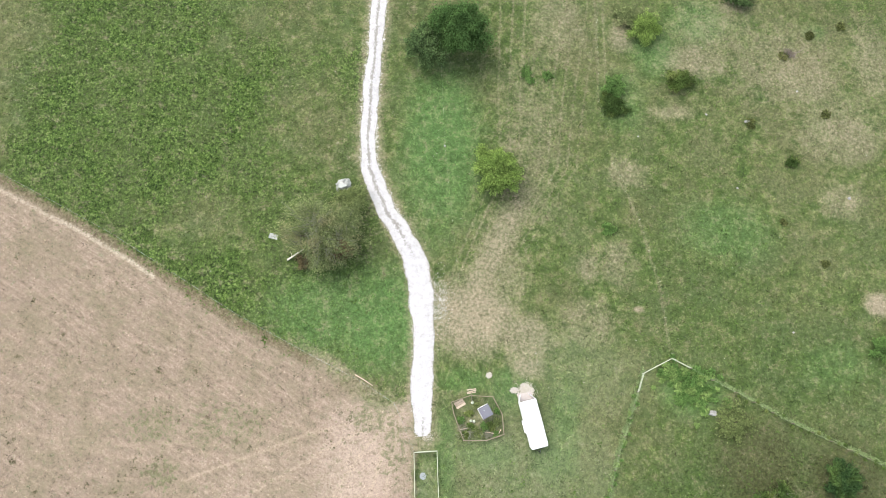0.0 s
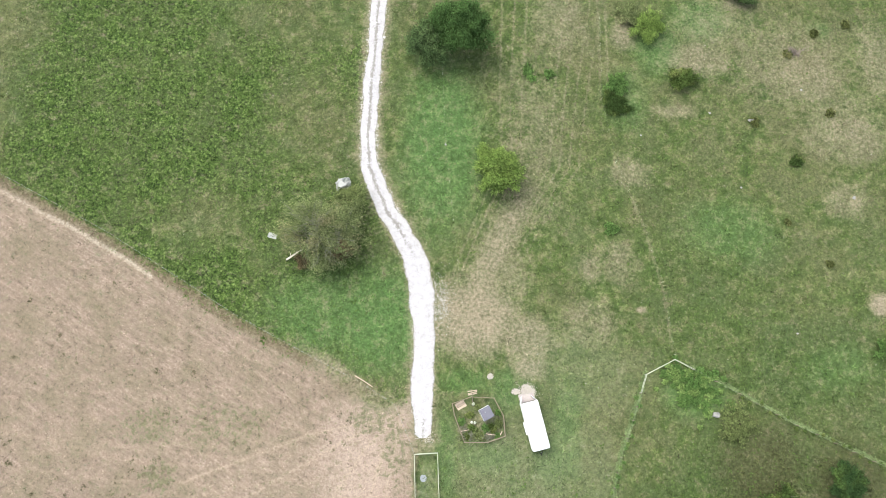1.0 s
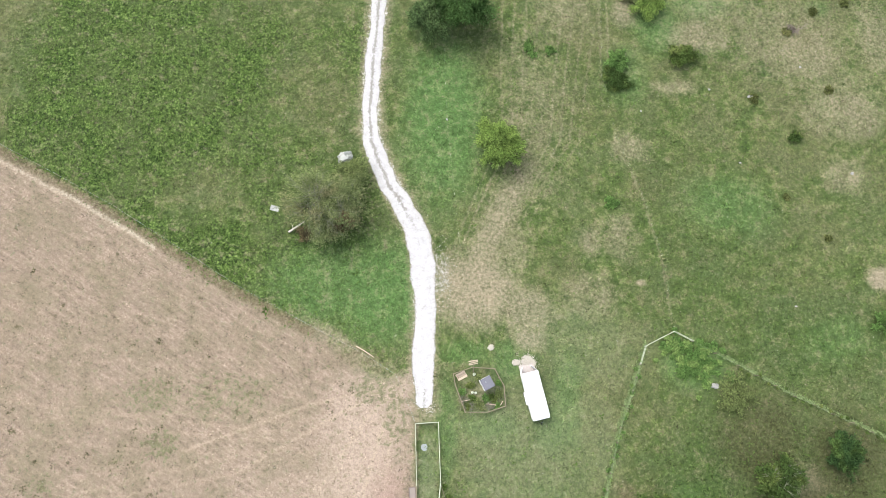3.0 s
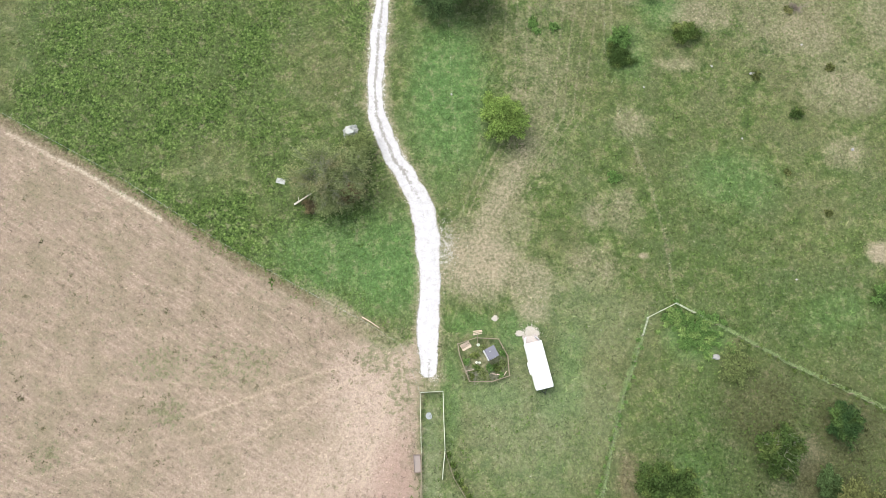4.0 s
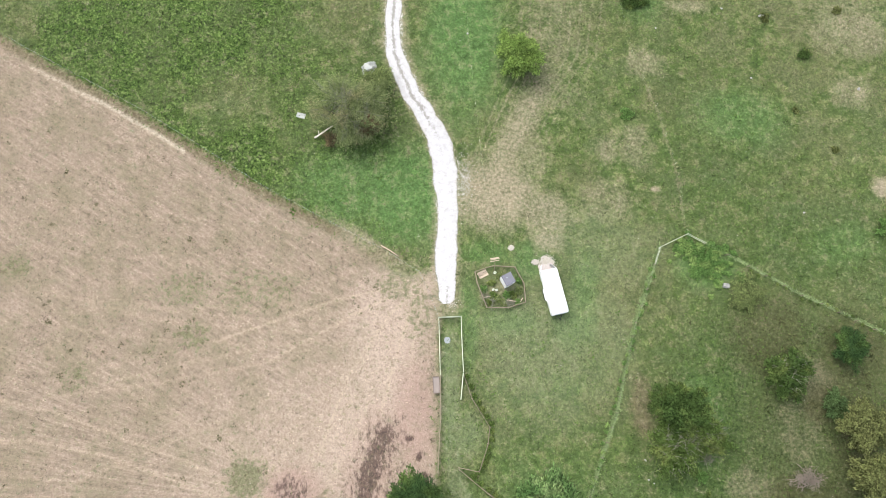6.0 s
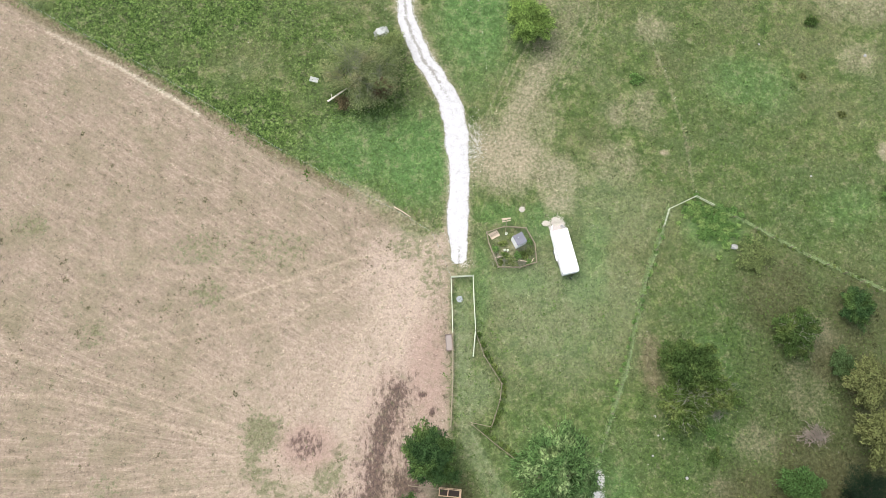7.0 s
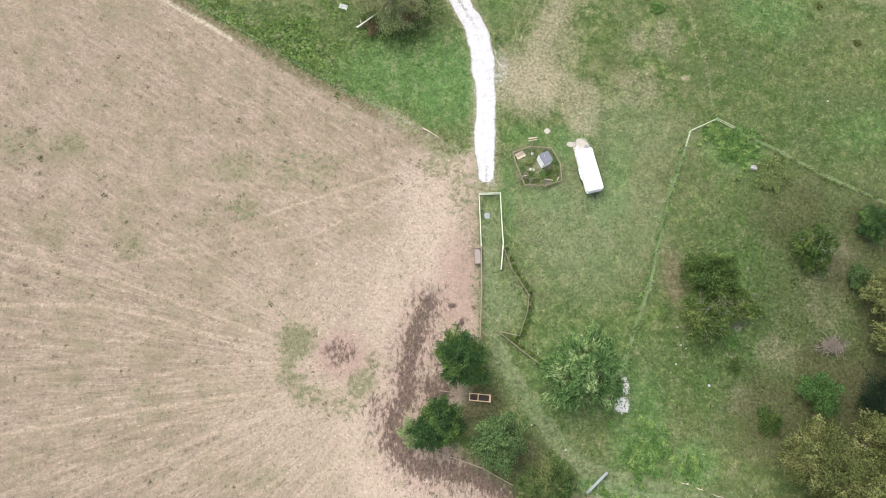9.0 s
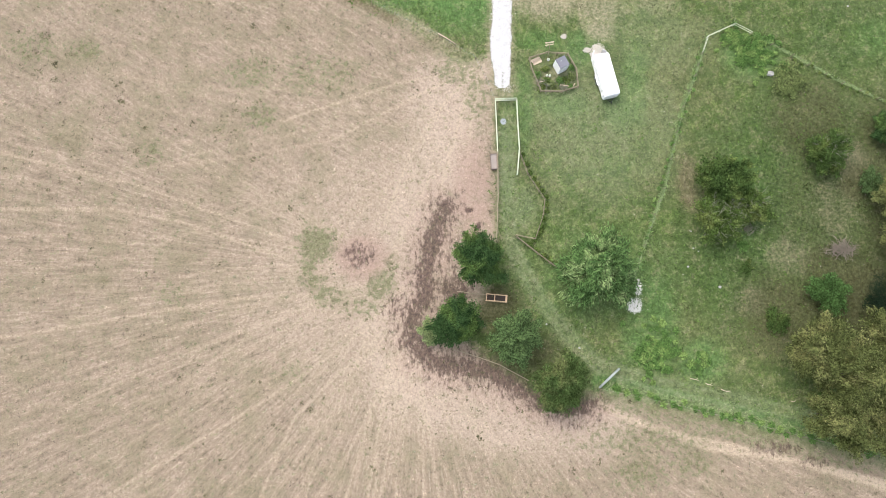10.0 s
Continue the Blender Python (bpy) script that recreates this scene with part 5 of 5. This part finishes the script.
    part("jockey_wheel", Build().tube([(0.14, s - 0.6, 0.0), (0.14, s - 0.6, 0.75)], 0.035, 8).data("jockey_wheel", STEEL), base)


trailer()


def hay_heap(x, y, rx, ry, label, seed):
    """Trodden hay: a low uneven mound under a mat of straws."""
    rng = np.random.RandomState(seed)
    base = thing("hay_heap", x, y, level(x, y), 0, label, "hay")
    n, k = 9, 22
    v, f = [(0, 0, 0.16)], []
    for i in range(1, n):
        for j in range(k):
            r = i / (n - 1)
            wob = 1 + 0.18 * math.sin(3 * j * 6.283 / k + seed) + 0.1 * math.sin(7 * j * 6.283 / k)
            v.append((rx * r * wob * math.cos(j * 6.283 / k), ry * r * wob * math.sin(j * 6.283 / k), 0.16 * (1 - r * r) + rng.uniform(-0.03, 0.03) * (i < n - 1) - 0.05 * (i == n - 1)))
    f += [(0, 1 + j, 1 + (j + 1) % k) for j in range(k)]
    f += [(1 + (i - 1) * k + j, 1 + i * k + j, 1 + i * k + (j + 1) % k, 1 + (i - 1) * k + (j + 1) % k) for i in range(1, n - 1) for j in range(k)]
    part("mound", mesh_of("mound", v, f, HAY, True), base)
    c = np.column_stack([rng.normal(0, rx * 0.42, 1500), rng.normal(0, ry * 0.42, 1500), rng.uniform(0.02, 0.2, 1500)])
    a = rng.uniform(0, 6.28, 1500)
    d = np.column_stack([np.cos(a), np.sin(a), rng.normal(0, 0.15, 1500)]) * rng.uniform(0.1, 0.3, 1500)[:, None]
    w = np.column_stack([-np.sin(a), np.cos(a), 0 * a]) * 0.02
    part("straw", soup("straw", np.stack([c - d - w, c - d + w, c + d], 1), 3, HAY), base)


hay_heap(13.2, -0.2, 1.3, 1.25, "pale trodden hay behind the trailer's doors", 2)
hay_heap(11.35, -0.1, 0.5, 0.3, "small patch of spilled hay on grass", 5)
hay_heap(7.4, 2.2, 0.34, 0.26, "small patch of spilled hay on grass", 6)


# ---- single things in the grass ----
def rock(x, y, r, h, label, seed, mat=ROCK, category="rock", name="rock"):
    rng = np.random.RandomState(seed)
    bm = bmesh.new()
    bmesh.ops.create_icosphere(bm, subdivisions=5 if r > 1 else 3, radius=1)
    sx, sy = rng.uniform(0.7, 1.3), rng.uniform(0.7, 1.2)
    for v in bm.verts:
        k = 1 + 0.55 * noise.noise(v.co * 1.3 + Vector((seed * 3.1, 0, 0))) + 0.25 * noise.noise(v.co * 3.1 + Vector((0, seed, 0)))
        if r > 1:
            k += 0.28 * abs(noise.noise(v.co * 4.3)) - 0.34 * abs(noise.noise(v.co * 8.0 + Vector((seed, 0, 0)))) + 0.10 * noise.noise(v.co * 15)
        v.co = Vector((v.co.x * r * k * sx, v.co.y * r * k * sy, max(-0.4, min(0.8, v.co.z * k * 0.9)) * h + 0.2 * h))
    me = bpy.data.meshes.new(name)
    bm.to_mesh(me)
    bm.free()
    me.materials.append(mat)
    ob = new(name, me)
    ob.matrix_world = pose(x, y, level(x, y), 0, 0, seed * 37)
    return tagged(ob, label, category)


rock(-16.5, 33.3, 1.35, 1.5, "white weathered limestone boulder half hidden by a bush", 40, CHALK)
sheet = thing("metal_sheet", -27.7, 24.6, level(-27.7, 24.6) + 0.06, -14, "pale bent metal sheet lying in meadow grass", "sheet")
part("panel", Build().box(-0.7, -0.38, 0.0, 0.7, 0.38, 0.05, 0.015).data("panel", CHALK), sheet)
part("rim", Build().tube([(-0.72, -0.4, 0.06), (0.72, -0.4, 0.06), (0.72, 0.4, 0.10), (-0.72, 0.4, 0.10), (-0.72, -0.4, 0.06)], 0.045, 6).data("rim", CHALK), sheet)
rock(42.4, -3.6, 0.55, 0.4, "grey stone by a bramble bush", 7)
rock(0.5, 40.9, 0.14, 0.15, "small white stone in grass", 8)
rock(53.7, 46.0, 0.4, 0.3, "grey stone beside a small bush in pasture", 10)
rock(69.8, 32.0, 0.35, 0.25, "pale stone on bare pasture soil", 11)
rock(76.3, 30.0, 0.45, 0.3, "white stone on rough pasture", 9)
for i, (x, y, r) in enumerate([(27.3, -30.6, 0.22), (27.6, -33.4, 0.25), (28.4, -33.9, 0.18), (31.6, -39.6, 0.3), (26.6, -36.4, 0.2), (50.6, 33.6, 0.25), (46.6, 47.3, 0.3), (63.5, 52.0, 0.25), (34.2, 43.0, 0.2), (57.0, 9.0, 0.22), (3.6, -45.6, 0.2), (8.7, -49.3, 0.22)]):
    rock(x, y, r * 0.7, r * 0.5, "small pale stone lying in pasture grass", 20 + i)

log = thing("dead_log", -25.2, 20.6, 0.15, 28, "bare bleached log under a fading tree", "log")
part("stem", Build().tube([(0, 0, 0), (0.9, 0.05, 0.15), (2.4, 0.1, 0.7), (4.4, -0.05, 1.8), (6.2, 0.1, 3.0)], [0.17, 0.15, 0.13, 0.1, 0.06], 8).data("stem", BLEACHED, True), log)
part("branch", Build().tube([(0.8, 0, 0.1), (1.0, 0.4, 0.3), (1.1, 0.9, 0.4)], [0.07, 0.05, 0.03], 6).data("branch", BLEACHED, True), log)

disc = thing("manhole_cover", -2.85, -12.75, level(-2.85, -12.75), 0, "round grey concrete cover set in a grass lane", "cover")
part("slab", Build().tube([(0, 0, -0.1), (0, 0, 0.05), (0, 0, 0.07)], [0.52, 0.52, 0.49], 24).data("slab", plain("grey_concrete", (0.27, 0.29, 0.30), 0.9, 0.2, 3.0)), disc)
part("lifting_ring", Build().tube([(-0.1, 0, 0.075), (0, 0.0, 0.13), (0.1, 0, 0.075)], 0.02, 6).data("lifting_ring", STEEL), disc)


def trough(x, y, turn):
    base = thing("water_trough", x, y, level(x, y), turn, "rusty oblong water trough beside wooden rails", "trough")
    w, d, h = 0.5, 1.25, 0.55
    for name, box in (("end_wall", (-w, -d, 0.04, w, -d + 0.06, h)), ("end_wall", (-w, d - 0.06, 0.04, w, d, h)), ("side_wall", (-w, -d + 0.063, 0.04, -w + 0.06, d - 0.063, h)), ("side_wall", (w - 0.06, -d + 0.063, 0.04, w, d - 0.063, h))):
        part(name, Build().box(*box, 0.012).data(name, RUST), base)
    part("bottom", Build().box(-w, -d, 0, w, d, 0.037).data("bottom", RUST), base)
    part("rim", Build().tube([(-w, -d, h), (w, -d, h), (w, d, h), (-w, d, h), (-w, -d, h)], 0.04, 6).data("rim", RUST), base)
    part("water", Build().box(-w + 0.063, -d + 0.066, 0.04, w - 0.063, d - 0.066, 0.40).data("water", WATER), base)


trough(-4.55, -19.6, 4)


def feeder(x, y, turn):
    base = thing("timber_feeder", x, y, level(x, y), turn, "fresh orange timber feeder frame on bare earth", "feeder")
    w, d = 1.65, 0.55
    for sx in (-1, -0.2, 1):
        for sy in (-1, 1):
            part("leg", Build().box(sx * (w - 0.06) - 0.06, sy * (d - 0.06) - 0.06, 0, sx * (w - 0.06) + 0.06, sy * (d - 0.06) + 0.06, 0.78, 0.01).data("leg", FRESHWOOD), base)
        part("cross_rail", Build().box(sx * (w - 0.06) - 0.07, -d, 0.783, sx * (w - 0.06) + 0.07, d, 0.86, 0.01).data("cross_rail", FRESHWOOD), base)
    for sy in (-1, 1):
        part("long_rail", Build().box(-w, sy * (d - 0.07) - 0.05, 0.863, w, sy * (d - 0.07) + 0.05, 0.94, 0.01).data("long_rail", FRESHWOOD), base)
        part("side_board", Build().box(-w, sy * (d + 0.003), 0.3, w, sy * (d + 0.04), 0.62, 0.01).data("side_board", FRESHWOOD) if sy > 0 else Build().box(-w, -d - 0.04, 0.3, w, -d - 0.003, 0.62, 0.01).data("side_board", FRESHWOOD), base)
    # divider and floor are much darker than the rails
    part("divider", Build().box(-w + 0.2, -0.03, 0.5, w - 0.35, 0.03, 0.56, 0.01).data("divider", DARKWOOD), base)
    part("end_board", Build().box(w - 0.3, -d + 0.15, 0.863, w - 0.05, d - 0.15, 0.90, 0.01).data("end_board", FRESHWOOD), base)
    part("floor", Build().box(-w + 0.1, -d + 0.1, 0.12, w - 0.1, d - 0.1, 0.16).data("floor", DARKWOOD), base)


feeder(-4.3, -41.6, -5)


# ---- grass ----
def tufts(name, label, seed, want, box, blades, size, keep, mat=BLADES, near=None):
    """Blades in tufts over a stretch of land; keep gives the odds of a tuft at each place."""
    rng = np.random.RandomState(seed)
    if near:
        x, y = near(rng, want)
    else:
        x, y = rng.uniform(box[0], box[1], want), rng.uniform(box[2], box[3], want)
    z = zones(x, y)
    on = rng.rand(want) < keep(x, y, z)
    x, y = x[on], y[on]
    n = len(x)
    big = rng.gamma(4.0, 0.25, n)[:, None] * size
    a = rng.uniform(0, 6.28, (n, 1)) + np.arange(blades)[None] * 6.28 / blades + rng.normal(0, 0.5, (n, blades))
    length = big * rng.uniform(0.6, 1.3, (n, blades))
    rise = length * rng.uniform(0.15, 0.6, (n, blades))
    bx, by = x[:, None] + 0.25 * length * np.cos(a), y[:, None] + 0.25 * length * np.sin(a)
    tx, ty = bx + length * np.cos(a), by + length * np.sin(a)
    g = swell(x, y)[:, None]
    wide = length * (0.24 if mat == BLADES else 0.34)
    px, py = -np.sin(a) * wide, np.cos(a) * wide
    tri = np.stack([np.stack([bx - px, by - py, g + 0 * a], -1), np.stack([bx + px, by + py, g + 0 * a], -1), np.stack([tx, ty, g + rise], -1)], 2).reshape(-1, 3)
    me = soup(name, tri, 3, mat)
    if mat == BLADES:
        z["shade"] = rng.rand(want).astype(np.float32)
        with_zones(me, {k: v[on] for k, v in z.items()}, blades * 3)
    tagged(new(name, me), label, "grass", kind="stuff")


off_road = lambda x, y: np.clip((to_line(x, y, ROAD) - 1.7) / 1.2, 0, 1)
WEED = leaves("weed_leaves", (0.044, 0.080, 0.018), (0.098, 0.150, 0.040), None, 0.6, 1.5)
HEDGE = leaves("fence_line_grass", (0.130, 0.184, 0.078), (0.235, 0.300, 0.142), None, 0.6, 1.45)
FIELDWEED = leaves("thistle_leaves", (0.058, 0.056, 0.030), (0.110, 0.102, 0.060))


def by_fences(rng, want):
    """Places along the fence lines, close to the wire."""
    lines = [(HEDGES[0], 0.10), (HEDGES[0], 0.22), (HEDGES[1], 0.12), (SOUTH_HEDGE, 0.3)]
    runs = [(p, q, w) for line, w in lines for p, q in zip(line, line[1:])]
    long = np.array([math.dist(p, q) for p, q, w in runs])
    pick, t = rng.choice(len(runs), want, p=long / long.sum()), rng.rand(want)
    p, q, w = (np.array([run[k] for run in runs])[pick] for k in range(3))
    at = p + (q - p) * t[:, None] + rng.normal(0, 1, (want, 2)) * w[:, None]
    return at[:, 0], at[:, 1]


def by_spots(rng, want):
    """Places gathered about the spots, by each one's size and odds."""
    spots = np.array(SPOTS)
    weight = spots[:, 2] ** 2 * spots[:, 3]
    pick = rng.choice(len(spots), want, p=weight / weight.sum())
    at = spots[pick, :2] + rng.normal(0, 0.707, (want, 2)) * spots[pick, 2:3]
    return at[:, 0], at[:, 1]


tufts("meadow_grass", "uneven green pasture grass with weeds", 1, 240000, (-84, 84, -66, 74), 3, 0.205, lambda x, y, z: (1 - z["dry"]) * np.clip(1 - 1.5 * z["bare"], 0, 1) * (1 - z["gravel"]) * (1 - 0.7 * z["lane"]) * off_road(x, y))
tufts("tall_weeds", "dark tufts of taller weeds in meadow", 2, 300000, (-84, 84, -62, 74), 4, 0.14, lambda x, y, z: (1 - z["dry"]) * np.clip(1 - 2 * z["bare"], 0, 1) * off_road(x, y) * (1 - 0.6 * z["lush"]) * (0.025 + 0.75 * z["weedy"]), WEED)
tufts("fence_grass", "pale green grass grown up along wire fences", 6, 13000, None, 3, 0.14, lambda x, y, z: 1.0 + 0 * x, HEDGE, by_fences)
tufts("dry_stubble", "short dry stubble on a trampled field", 3, 150000, (-86, 62, -74, 36), 3, 0.13, lambda x, y, z: z["dry"] * (1 - 0.7 * z["track"]) * (1 - 0.6 * z["dust"]) * (1 - z["mud"]))
# thistles and dock standing alone or gathered on the dry field
rng = random.Random(12)
SPOTS = [(-78, -1.5, 3, 0.05), (-65, -7.6, 3, 0.04), (-47.2, -14.5, 2.2, 0.06), (-46, -10, 3, 0.03), (-32, -34, 2.6, 0.03), (-30, -38, 3, 0.03), (-21.7, -36.5, 2.4, 0.03), (-28, -41, 3, 0.02), (-19, -45, 4, 0.04), (-12, -53, 6, 0.05), (-2, -58, 6, 0.03), (-66, -13, 4, 0.02)]
SPOTS += [(x, y, 0.5, 1.0) for x, y in ((-65.0, -7.6), (-64.3, -10.5), (-53.0, -14.0), (-48.9, -14.9), (-46.6, -15.3), (-46.4, -11.5), (-42.8, -10.0), (-38.3, 2.7), (-43.9, 2.9), (-48.0, 2.5), (-61.5, -18.8), (-49.4, -22.3), (-42.9, -19.5), (-14.1, -4.6), (-36.7, -27.7), (-78.8, -2.2), (-76.8, 0.3), (-77.6, -5.5), (-75.2, -6.9), (-6.9, -62.8), (7.3, -67.8), (11.2, -66.6), (-32.6, -58.6))]
SPOTS += [(rng.uniform(-84, -14), rng.uniform(-40, 26), rng.uniform(0.16, 0.4), 1.0) for k in range(120)] + [(rng.uniform(-60, 40), rng.uniform(-72, -45), rng.uniform(0.14, 0.3), 1.0) for k in range(50)]
tufts("field_weeds", "scattered dark thistles on a dry field", 4, 2000, None, 7, 0.10, lambda x, y, z: z["dry"], FIELDWEED, by_spots)
